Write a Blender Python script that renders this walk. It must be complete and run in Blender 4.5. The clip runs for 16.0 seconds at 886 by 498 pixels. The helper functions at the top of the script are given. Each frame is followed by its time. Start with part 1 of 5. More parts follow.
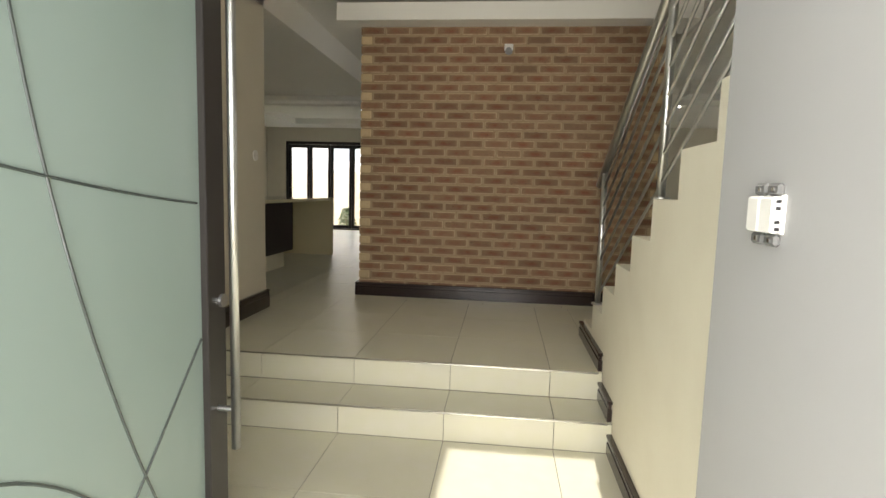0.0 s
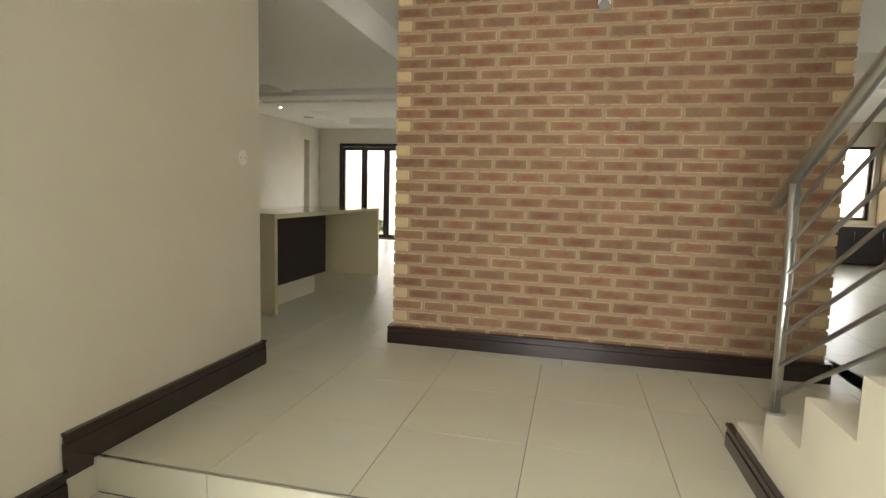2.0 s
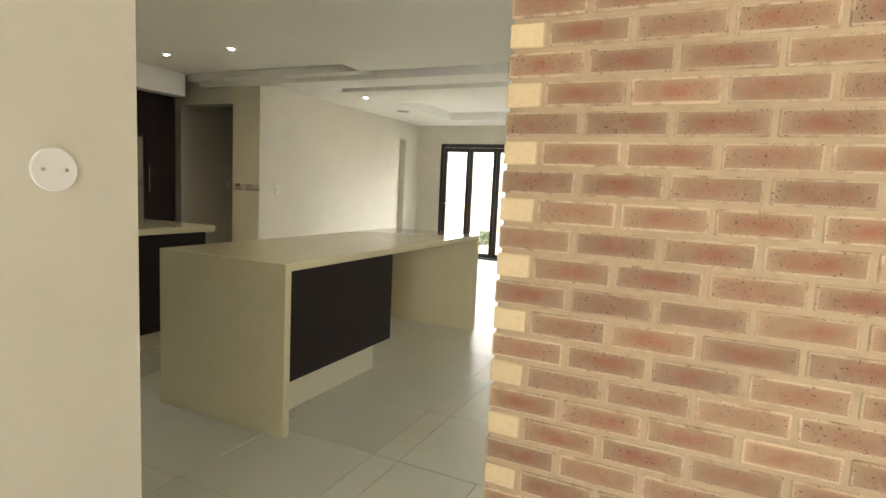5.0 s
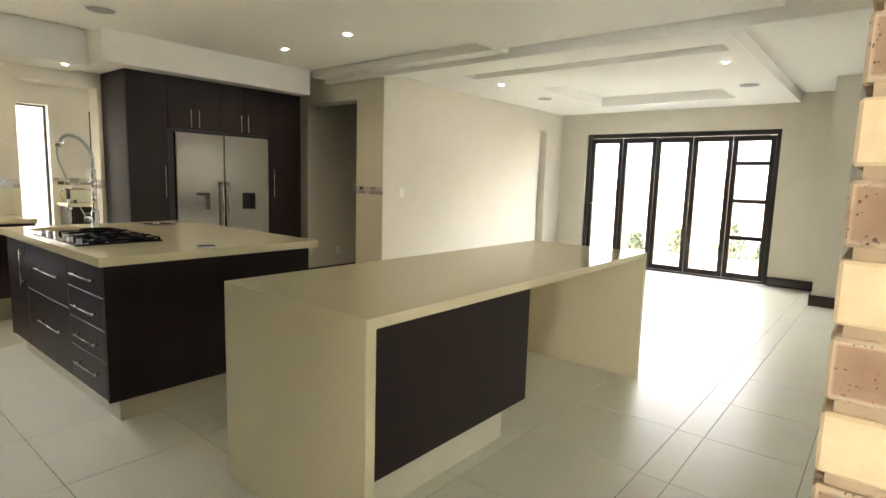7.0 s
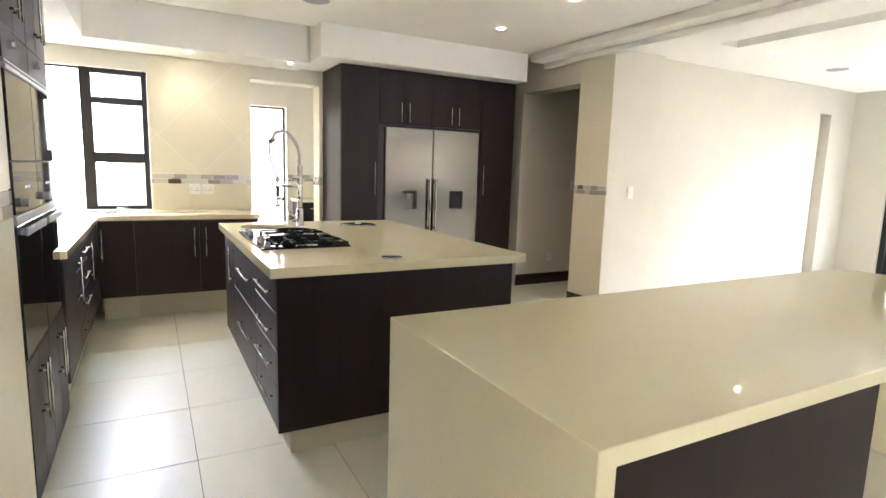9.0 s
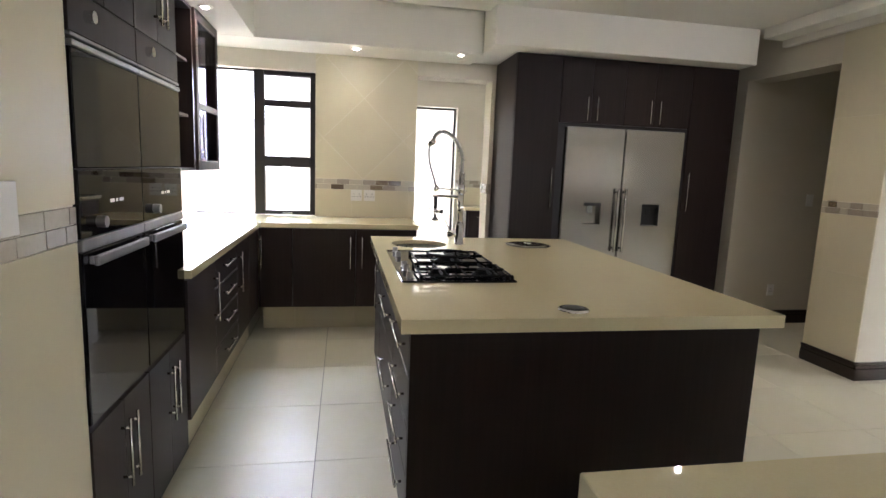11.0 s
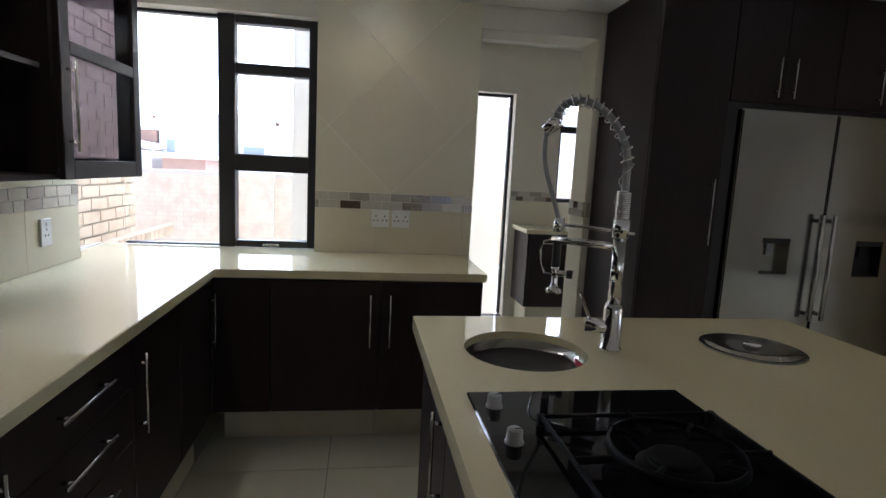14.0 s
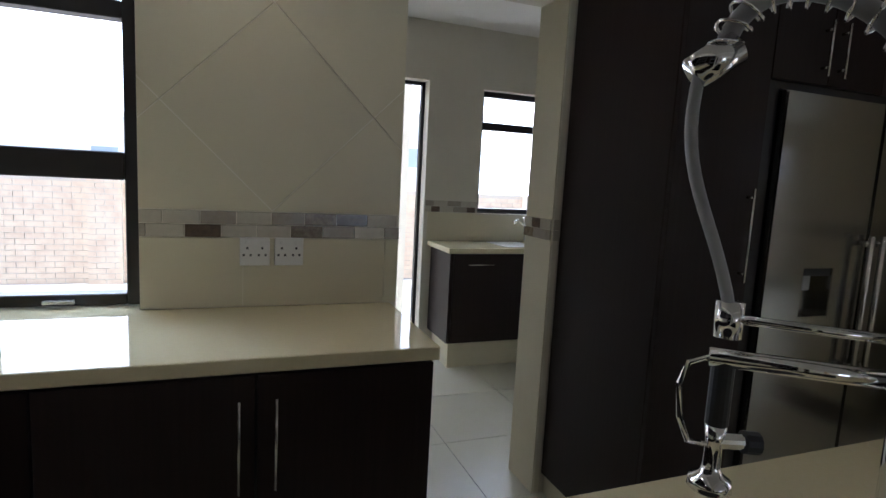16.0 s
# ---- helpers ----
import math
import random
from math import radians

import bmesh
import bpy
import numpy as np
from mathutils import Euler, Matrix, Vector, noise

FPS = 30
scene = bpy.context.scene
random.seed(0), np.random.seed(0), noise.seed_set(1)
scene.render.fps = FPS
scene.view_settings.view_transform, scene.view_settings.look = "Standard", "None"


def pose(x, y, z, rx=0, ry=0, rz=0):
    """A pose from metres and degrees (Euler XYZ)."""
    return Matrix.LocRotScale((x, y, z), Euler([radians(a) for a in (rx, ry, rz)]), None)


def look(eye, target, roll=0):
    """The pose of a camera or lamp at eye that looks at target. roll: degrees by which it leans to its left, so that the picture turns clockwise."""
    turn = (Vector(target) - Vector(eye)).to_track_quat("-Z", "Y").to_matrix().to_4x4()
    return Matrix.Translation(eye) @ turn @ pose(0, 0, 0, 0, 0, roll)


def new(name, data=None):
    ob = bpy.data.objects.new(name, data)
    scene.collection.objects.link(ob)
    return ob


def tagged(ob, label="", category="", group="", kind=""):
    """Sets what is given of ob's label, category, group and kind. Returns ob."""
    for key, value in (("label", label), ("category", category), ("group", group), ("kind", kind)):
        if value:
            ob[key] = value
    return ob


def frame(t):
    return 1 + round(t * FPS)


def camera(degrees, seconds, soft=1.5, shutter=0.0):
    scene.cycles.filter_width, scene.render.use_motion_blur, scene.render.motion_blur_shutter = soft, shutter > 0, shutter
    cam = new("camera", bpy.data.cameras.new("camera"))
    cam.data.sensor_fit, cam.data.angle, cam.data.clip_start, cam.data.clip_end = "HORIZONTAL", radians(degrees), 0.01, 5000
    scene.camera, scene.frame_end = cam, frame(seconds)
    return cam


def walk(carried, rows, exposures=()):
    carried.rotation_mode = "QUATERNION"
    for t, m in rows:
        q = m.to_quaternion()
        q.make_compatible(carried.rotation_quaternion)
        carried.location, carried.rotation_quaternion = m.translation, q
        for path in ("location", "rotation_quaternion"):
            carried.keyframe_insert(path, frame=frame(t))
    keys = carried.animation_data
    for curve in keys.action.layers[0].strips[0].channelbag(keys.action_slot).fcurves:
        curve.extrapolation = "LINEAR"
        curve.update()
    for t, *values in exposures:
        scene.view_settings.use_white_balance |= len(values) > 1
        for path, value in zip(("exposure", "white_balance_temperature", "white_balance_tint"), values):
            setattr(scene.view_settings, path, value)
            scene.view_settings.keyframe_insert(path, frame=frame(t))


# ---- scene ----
cam = camera(78.5, 16.0)
PATH = [
    (0, (0.132, 0.129, 1.051), (-0.081, 2.106, 0.836), 1.6),
    (0.5, (0.115, 0.513, 1.067), (-0.159, 2.483, 0.851), 1.5),
    (1, (0.099, 0.895, 1.092), (-0.241, 2.854, 0.877), 1.4),
    (1.5, (0.072, 1.222, 1.121), (-0.338, 3.168, 0.909), 1.4),
    (2, (0.001, 1.564, 1.125), (-0.457, 3.499, 0.915), 1.6),
    (2.5, (-0.089, 1.947, 1.13), (-0.595, 3.87, 0.922), 2.1),
    (3, (-0.203, 2.337, 1.131), (-0.768, 4.244, 0.922), 2.0),
    (3.5, (-0.322, 2.722, 1.135), (-0.94, 4.612, 0.923), 2.2),
    (4, (-0.456, 3.102, 1.154), (-1.155, 4.963, 0.941), 2.3),
    (4.5, (-0.59, 3.433, 1.233), (-1.355, 5.268, 1.019), 2.7),
    (7, (-1.224, 4.606, 1.347), (-2.484, 6.138, 1.092), 1.7),
    (7.5, (-1.42, 4.759, 1.347), (-2.81, 6.171, 1.08), 1.8),
    (8, (-1.597, 4.887, 1.341), (-3.097, 6.18, 1.066), 1.8),
    (8.5, (-1.733, 5.017, 1.348), (-3.352, 6.157, 1.065), 1.9),
    (9, (-1.878, 5.134, 1.343), (-3.619, 6.075, 1.056), 1.7),
    (9.5, (-2.04, 5.212, 1.37), (-3.873, 5.956, 1.075), 1.8),
    (10, (-2.198, 5.303, 1.367), (-4.091, 5.874, 1.069), 2.0),
    (12.5, (-3.513, 5.414, 1.372), (-5.472, 5.699, 1.082), 2.6),
    (13, (-3.845, 5.416, 1.374), (-5.803, 5.7, 1.082), 2.8),
    (13.5, (-4.163, 5.407, 1.385), (-6.121, 5.691, 1.095), 2.8),
    (14, (-4.474, 5.387, 1.377), (-6.43, 5.693, 1.093), 2.9),
    (14.5, (-4.758, 5.368, 1.384), (-6.71, 5.702, 1.103), 3.0),
    (15, (-4.995, 5.348, 1.393), (-6.927, 5.786, 1.12), 3.1),
    (15.5, (-5.246, 5.391, 1.376), (-7.136, 5.99, 1.119), 3.1),
    (16, (-5.522, 5.441, 1.378), (-7.375, 6.151, 1.128), 3.0),
]
EXPOSURES = [(0, 0.35, 6500, 10), (0.5, 0.55, 6500, 10), (1, 0.75, 6500, 10), (2, 1.15, 6500, 10), (3, 1.5, 6500, 10), (4, 1.85, 6450, 10), (7, 2.5, 6250, 12), (8.5, 3.15, 5900, 15), (9, 3.23, 5750, 17), (10, 2.83, 5750, 17), (12.5, 1.7, 5620, 20), (13, 1.42, 5520, 19), (14, 0.85, 5300, 16), (15, 0.53, 5220, 15), (16, 0.7, 5220, 15)]
walk(cam, [(t, look(eye, target, roll)) for t, eye, target, roll in PATH], EXPOSURES)

# ---- world, sun and large lights ----
world = bpy.data.worlds.new("sky")
scene.world = world
world.use_nodes = True
wn = world.node_tree
sky = wn.nodes.new("ShaderNodeTexSky")
sky.sky_type = "NISHITA"
sky.sun_disc = False
sky.sun_elevation = radians(43.5)
sky.sun_rotation = radians(182)
sky.air_density, sky.dust_density = 1.2, 1.5
back = wn.nodes["Background"]
back.inputs["Strength"].default_value = 0.15
wn.links.new(sky.outputs[0], back.inputs["Color"])

sun = new("sun", bpy.data.lights.new("sun", "SUN"))
sun.data.energy, sun.data.angle, sun.data.color = 5.0, radians(0.5), (1.0, 0.95, 0.87)
sun.matrix_world = look((-0.03, -1.0, 0.945), (0, 0, 0))


def window_light(x, y, z, tx, ty, tz, w, h, power, tint=(1.0, 0.97, 0.92)):
    """An added area lamp standing in for skylight at an opening."""
    la = bpy.data.lights.new("skylight", "AREA")
    la.shape, la.size, la.size_y, la.energy, la.color = "RECTANGLE", w, h, power, tint
    ob = new("skylight", la)
    ob.matrix_world = look((x, y, z), (tx, ty, tz))
    return ob


# unseen lamps for sky light: above windows, in the entrance, in the living room
window_light(-3.3, 14.9, 3.1, -3.5, 10.5, 0.6, 2.6, 1.8, 19)
window_light(-8.3, 4.6, 2.62, -6.2, 4.9, 0.6, 1.1, 0.6, 19, (0.82, 0.92, 1.0))
window_light(-0.1, -0.3, 1.1, -0.1, 4, 0.9, 1.25, 2.7, 62)
window_light(4.9, 14.1, 2.75, 4.5, 11, 0.0, 0.9, 0.9, 22)
# Fill lamp in the made-up east opening of the living room.
window_light(6.9, 8.5, 1.2, 2, 8.5, 1.0, 2.5, 2.1, 17)
window_light(-10.2, 7.0, 2.65, -8.0, 7.0, 0.4, 1.8, 0.7, 26)

def spot(x, y, z, power):
    """The beam of a ceiling downlight."""
    la = bpy.data.lights.new("downlight_beam", "SPOT")
    la.energy, la.spot_size, la.spot_blend, la.shadow_soft_size, la.color = power, radians(150), 1.0, 0.016, (1.0, 0.80, 0.55)
    ob = new("downlight_beam", la)
    ob.location = (x, y, z - 0.03)


for x, y, z in ((-7.17, 5.47, 2.28), (-7.1, 6.31, 2.28), (-6.3, 4.55, 2.28), (-5.25, 4.55, 2.28), (-5.99, 7.86, 2.575), (-5.03, 7.84, 2.575)):
    spot(x, y, z, 1.2 if x < -6.5 else 4)

# ---- materials ----
def mat(name, base, rough=0.5, metal=0.0, spots=(), bump=0.0, bump_scale=200, vary=0.0, rand=0.0, spec=0.5, coat=0.0):
    """Principled material; vary: large-scale tone drift; rand: tone per object; spots: (scale, colour, amount)."""
    m = bpy.data.materials.new(name)
    m.use_nodes = True
    n, l = m.node_tree.nodes, m.node_tree.links
    b = n["Principled BSDF"]
    b.inputs["Roughness"].default_value = rough
    b.inputs["Metallic"].default_value = metal
    b.inputs["Specular IOR Level"].default_value = spec
    b.inputs["Coat Weight"].default_value = coat
    tc = n.new("ShaderNodeTexCoord")
    col = n.new("ShaderNodeRGB")
    col.outputs[0].default_value = (*base, 1)
    out = col.outputs[0]
    for scale, tone, amount in spots:
        t = n.new("ShaderNodeTexNoise")
        t.inputs["Scale"].default_value, t.inputs["Detail"].default_value = scale, 5
        l.new(tc.outputs["Object"], t.inputs["Vector"])
        r = n.new("ShaderNodeMapRange")
        r.inputs["From Min"].default_value, r.inputs["From Max"].default_value = 0.42, 0.68
        r.inputs["To Max"].default_value = amount
        l.new(t.outputs["Fac"], r.inputs["Value"])
        x = n.new("ShaderNodeMix")
        x.data_type = "RGBA"
        x.inputs["B"].default_value = (*tone, 1)
        l.new(r.outputs[0], x.inputs["Factor"])
        l.new(out, x.inputs["A"])
        out = x.outputs["Result"]
    if vary or rand:
        h = n.new("ShaderNodeHueSaturation")
        l.new(out, h.inputs["Color"])
        t = n.new("ShaderNodeTexNoise")
        t.inputs["Scale"].default_value, t.inputs["Detail"].default_value = 1.3, 3
        l.new(tc.outputs["Object"], t.inputs["Vector"])
        r = n.new("ShaderNodeMapRange")
        r.inputs["To Min"].default_value, r.inputs["To Max"].default_value = 1 - vary, 1 + vary
        l.new(t.outputs["Fac"], r.inputs["Value"])
        v = r.outputs[0]
        if rand:
            oi = n.new("ShaderNodeObjectInfo")
            r2 = n.new("ShaderNodeMapRange")
            r2.inputs["To Min"].default_value, r2.inputs["To Max"].default_value = 1 - rand, 1 + rand
            l.new(oi.outputs["Random"], r2.inputs["Value"])
            mu = n.new("ShaderNodeMath")
            mu.operation = "MULTIPLY"
            l.new(v, mu.inputs[0])
            l.new(r2.outputs[0], mu.inputs[1])
            v = mu.outputs[0]
        l.new(v, h.inputs["Value"])
        out = h.outputs["Color"]
    l.new(out, b.inputs["Base Color"])
    if bump:
        t = n.new("ShaderNodeTexNoise")
        t.inputs["Scale"].default_value, t.inputs["Detail"].default_value = bump_scale, 4
        l.new(tc.outputs["Object"], t.inputs["Vector"])
        bp = n.new("ShaderNodeBump")
        bp.inputs["Strength"].default_value, bp.inputs["Distance"].default_value = bump, 0.004
        l.new(t.outputs["Fac"], bp.inputs["Height"])
        l.new(bp.outputs[0], b.inputs["Normal"])
    return m


def wood_mat(name, dark, light, rough):
    """Dark-stained veneer with fine upright grain."""
    m = mat(name, dark, rough, spec=0.2)
    n, l = m.node_tree.nodes, m.node_tree.links
    b = n["Principled BSDF"]
    tc = n.new("ShaderNodeTexCoord")
    mp = n.new("ShaderNodeMapping")
    mp.inputs["Scale"].default_value = (90, 90, 2.2)
    l.new(tc.outputs["Object"], mp.inputs["Vector"])
    t = n.new("ShaderNodeTexNoise")
    t.inputs["Scale"].default_value, t.inputs["Detail"].default_value = 1.0, 6
    l.new(mp.outputs[0], t.inputs["Vector"])
    r = n.new("ShaderNodeValToRGB")
    r.color_ramp.elements[0].position, r.color_ramp.elements[1].position = 0.35, 0.75
    r.color_ramp.elements[0].color, r.color_ramp.elements[1].color = (*dark, 1), (*light, 1)
    l.new(t.outputs["Fac"], r.inputs["Fac"])
    l.new(r.outputs[0], b.inputs["Base Color"])
    bp = n.new("ShaderNodeBump")
    bp.inputs["Strength"].default_value, bp.inputs["Distance"].default_value = 0.12, 0.001
    l.new(t.outputs["Fac"], bp.inputs["Height"])
    l.new(bp.outputs[0], b.inputs["Normal"])
    return m


def brushed_mat(name, base, rough, axis_scale):
    """Brushed metal with fine streaks."""
    m = mat(name, base, rough, 1.0)
    n, l = m.node_tree.nodes, m.node_tree.links
    b = n["Principled BSDF"]
    tc = n.new("ShaderNodeTexCoord")
    mp = n.new("ShaderNodeMapping")
    mp.inputs["Scale"].default_value = axis_scale
    l.new(tc.outputs["Object"], mp.inputs["Vector"])
    t = n.new("ShaderNodeTexNoise")
    t.inputs["Scale"].default_value, t.inputs["Detail"].default_value = 1.0, 4
    l.new(mp.outputs[0], t.inputs["Vector"])
    r = n.new("ShaderNodeMapRange")
    r.inputs["To Min"].default_value, r.inputs["To Max"].default_value = rough - 0.06, rough + 0.1
    l.new(t.outputs["Fac"], r.inputs["Value"])
    l.new(r.outputs[0], b.inputs["Roughness"])
    return m


def brick_mat(name, edge, heart, fleck, rim):
    """Facing brick: thin pale rim, tan body, soft orange-brown heart, small dark pits; tone differs per brick."""
    m = bpy.data.materials.new(name)
    m.use_nodes = True
    n, l = m.node_tree.nodes, m.node_tree.links
    b = n["Principled BSDF"]
    b.inputs["Roughness"].default_value = 0.85
    tc, oi = n.new("ShaderNodeTexCoord"), n.new("ShaderNodeObjectInfo")
    sep = n.new("ShaderNodeSeparateXYZ")
    l.new(tc.outputs["Generated"], sep.inputs[0])
    k = n.new("ShaderNodeMath"); k.operation = "MULTIPLY"; k.inputs[1].default_value = 37
    cmb, add = n.new("ShaderNodeCombineXYZ"), n.new("ShaderNodeVectorMath")
    l.new(oi.outputs["Random"], k.inputs[0]); l.new(k.outputs[0], cmb.inputs[0]); l.new(k.outputs[0], cmb.inputs[1])
    l.new(tc.outputs["Object"], add.inputs[0]); l.new(cmb.outputs[0], add.inputs[1])

    def noise_of(scale, detail, lo, hi, to):
        t = n.new("ShaderNodeTexNoise")
        t.inputs["Scale"].default_value, t.inputs["Detail"].default_value = scale, detail
        l.new(add.outputs[0], t.inputs["Vector"])
        r = n.new("ShaderNodeMapRange")
        r.inputs["From Min"].default_value, r.inputs["From Max"].default_value, r.inputs["To Max"].default_value = lo, hi, to
        l.new(t.outputs["Fac"], r.inputs["Value"])
        return r.outputs[0]

    def calc(op, x, y):
        c = n.new("ShaderNodeMath"); c.operation = op
        for i, v in enumerate((x, y)):
            if isinstance(v, (int, float)):
                c.inputs[i].default_value = v
            else:
                l.new(v, c.inputs[i])
        return c.outputs[0]

    def fade(sock, inner, outer):
        d = calc("ABSOLUTE", calc("SUBTRACT", sock, 0.5), 0)
        r = n.new("ShaderNodeMapRange")
        r.inputs["From Min"].default_value, r.inputs["From Max"].default_value = inner, outer
        r.inputs["To Min"].default_value, r.inputs["To Max"].default_value = 1, 0
        l.new(d, r.inputs["Value"])
        return r.outputs[0]

    def mix(fac, a, bb):
        x = n.new("ShaderNodeMix"); x.data_type = "RGBA"
        l.new(fac, x.inputs["Factor"])
        for sock, v in (("A", a), ("B", bb)):
            if isinstance(v, tuple):
                x.inputs[sock].default_value = (*v, 1)
            else:
                l.new(v, x.inputs[sock])
        return x.outputs["Result"]
    heart_f = calc("MULTIPLY", fade(sep.outputs[0], 0.12, 0.44), fade(sep.outputs[2], 0.1, 0.46))
    heart_f = calc("MULTIPLY", heart_f, noise_of(14, 4, 0.25, 0.6, 1.0))
    heart_f = calc("MULTIPLY", heart_f, noise_of(0.9, 1, 0.25, 0.5, 1.0))
    body = mix(noise_of(25, 5, 0.35, 0.7, 0.7), edge, tuple(c * 0.82 for c in edge))
    tan_f = calc("SUBTRACT", 1.0, calc("MULTIPLY", fade(sep.outputs[0], 0.36, 0.485), fade(sep.outputs[2], 0.24, 0.46)))
    body = mix(calc("MULTIPLY", tan_f, noise_of(5, 3, 0.3, 0.65, 0.85)), body, tuple(c * 1.38 for c in edge))
    col = mix(heart_f, body, heart)
    rim_f = calc("SUBTRACT", 1.0, calc("MULTIPLY", fade(sep.outputs[0], 0.462, 0.482), fade(sep.outputs[2], 0.385, 0.44)))
    rim_f = calc("MULTIPLY", rim_f, noise_of(1.3, 2, 0.2, 0.5, 0.85))
    col = mix(calc("MULTIPLY", rim_f, noise_of(22, 4, 0.3, 0.5, 1.0)), col, rim)
    pits = noise_of(170, 1, 0.67, 0.72, 0.9)
    col = mix(pits, col, fleck)
    hs = n.new("ShaderNodeHueSaturation")
    rv = n.new("ShaderNodeMapRange")
    rv.inputs["To Min"].default_value, rv.inputs["To Max"].default_value = 0.84, 1.12
    l.new(oi.outputs["Random"], rv.inputs["Value"]); l.new(rv.outputs[0], hs.inputs["Value"])
    l.new(col, hs.inputs["Color"]); l.new(hs.outputs[0], b.inputs["Base Color"])
    bp = n.new("ShaderNodeBump")
    bp.inputs["Strength"].default_value, bp.inputs["Distance"].default_value = 0.5, 0.002
    l.new(noise_of(120, 4, 0.2, 0.8, 1.0), bp.inputs["Height"]); l.new(bp.outputs[0], b.inputs["Normal"])
    return m


def glass_mat(name, tint, rough=0.0, frost=0.0):
    m = bpy.data.materials.new(name)
    m.use_nodes = True
    b = m.node_tree.nodes["Principled BSDF"]
    b.inputs["Base Color"].default_value = (*tint, 1)
    b.inputs["Roughness"].default_value = rough
    b.inputs["IOR"].default_value = 1.02 if not frost else 1.3
    b.inputs["Transmission Weight"].default_value = 1.0 - frost
    b.inputs["Specular IOR Level"].default_value = 0.5
    return m


def glow_mat(name, tone, power):
    m = bpy.data.materials.new(name)
    m.use_nodes = True
    b = m.node_tree.nodes["Principled BSDF"]
    b.inputs["Base Color"].default_value = (0.8, 0.8, 0.8, 1)
    b.inputs["Emission Color"].default_value = (*tone, 1)
    b.inputs["Emission Strength"].default_value = power
    return m


PLASTER = mat("cream_plaster", (0.655, 0.615, 0.515), 0.75, spots=((3.0, (0.61, 0.565, 0.455), 0.35),), bump=0.12, bump_scale=60, vary=0.03)
# Flat grey, darkened to the tone the entrance side wall has in shadow.
FLAT_GREY = mat("flat_grey", (0.36, 0.358, 0.36), 0.7, bump=0.1, bump_scale=70, vary=0.03)
# Cream raised above the wall plaster to add sunlight missing on the stair side.
SUN_LIFTED_STAIR = mat("sun_lifted_stair_cream", (0.80, 0.76, 0.635), 0.7, spots=((4.0, (0.74, 0.69, 0.565), 0.4),), bump=0.12, bump_scale=50, vary=0.03)
CEILING = mat("white_ceiling_paint", (0.86, 0.84, 0.78), 0.8, bump=0.05, bump_scale=90, vary=0.02)
TILE = mat("cream_porcelain_tile", (0.66, 0.64, 0.50), 0.34, spots=((2.2, (0.60, 0.57, 0.49), 0.5), (9.0, (0.70, 0.67, 0.60), 0.3)), vary=0.02, rand=0.03)
WALL_TILE = mat("cream_wall_tile", (0.66, 0.61, 0.445), 0.36, spots=((2.0, (0.61, 0.555, 0.39), 0.4),), vary=0.02, rand=0.02)
GROUT = mat("brown_grout", (0.14, 0.12, 0.10), 0.9, bump=0.2)
PALE_GROUT = mat("pale_grout", (0.76, 0.72, 0.60), 0.6)
MORTAR = mat("buff_mortar", (0.375, 0.275, 0.170), 0.95, spots=((30, (0.31, 0.22, 0.13), 0.6), (6, (0.42, 0.32, 0.20), 0.6)), bump=0.6, bump_scale=180)
BRICK = brick_mat("brown_facing_brick", (0.268, 0.172, 0.102), (0.235, 0.096, 0.052), (0.06, 0.04, 0.03), (0.52, 0.405, 0.27))
QUOIN = mat("buff_quoin_brick", (0.58, 0.45, 0.27), 0.85, spots=((40, (0.50, 0.37, 0.21), 0.5),), bump=0.3, rand=0.08)
SKIRT = mat("dark_mahogany", (0.020, 0.0095, 0.0095), 0.24, spots=((7, (0.030, 0.014, 0.013), 0.6), (60, (0.014, 0.007, 0.007), 0.5)), coat=0.3)
WENGE = wood_mat("dark_wenge_veneer", (0.0195, 0.0125, 0.0118), (0.025, 0.016, 0.0145), 0.4)
CARCASS = mat("black_brown_board", (0.012, 0.009, 0.010), 0.45)
QUARTZ = mat("cream_quartz", (0.685, 0.615, 0.39), 0.035, spots=((350, (0.635, 0.57, 0.365), 0.35), (120, (0.715, 0.65, 0.45), 0.3)), vary=0.015)
STEEL = brushed_mat("brushed_steel", (0.55, 0.55, 0.54), 0.28, (400, 400, 3))
FRIDGE_STEEL = mat("fridge_steel", (0.36, 0.35, 0.33), 0.16, 1.0, spots=((300, (0.372, 0.36, 0.337), 0.4),))
FRIDGE_STEEL.node_tree.nodes["Principled BSDF"].inputs["Anisotropic"].default_value = 0.6
CHROME = mat("chrome", (0.75, 0.75, 0.76), 0.06, 1.0)
NICKEL = mat("satin_nickel", (0.60, 0.59, 0.56), 0.25, 1.0)
BLACK_GLASS = mat("black_glass", (0.005, 0.005, 0.007), 0.03, spec=0.34)
BLACK = mat("matt_black", (0.012, 0.012, 0.013), 0.45)
IRON = mat("cast_iron", (0.005, 0.005, 0.0055), 0.55, spec=0.12, bump=0.3, bump_scale=300)
FRAME = mat("bronze_aluminium", (0.030, 0.026, 0.024), 0.38, 0.3)
WHITE_PLASTIC = mat("white_plastic", (0.78, 0.77, 0.74), 0.3)
OVEN_STEEL = brushed_mat("oven_steel", (0.30, 0.30, 0.305), 0.34, (3, 400, 400))
SHELF_EDGE = mat("grey_shelf_edge", (0.10, 0.10, 0.105), 0.4)
GREY_PLASTIC = mat("grey_plastic", (0.3, 0.3, 0.3), 0.4)
SMOKE_PLASTIC = mat("smoky_grey_plastic", (0.13, 0.13, 0.13), 0.25)
GLASS = glass_mat("clear_glass", (1, 1, 1))
PLAIN_BRICK = mat("brown_brick_return", (0.26, 0.165, 0.095), 0.85, spots=((9, (0.19, 0.085, 0.045), 0.6),), bump=0.3)
SMOKED = glass_mat("smoked_glass", (0.42, 0.40, 0.45))
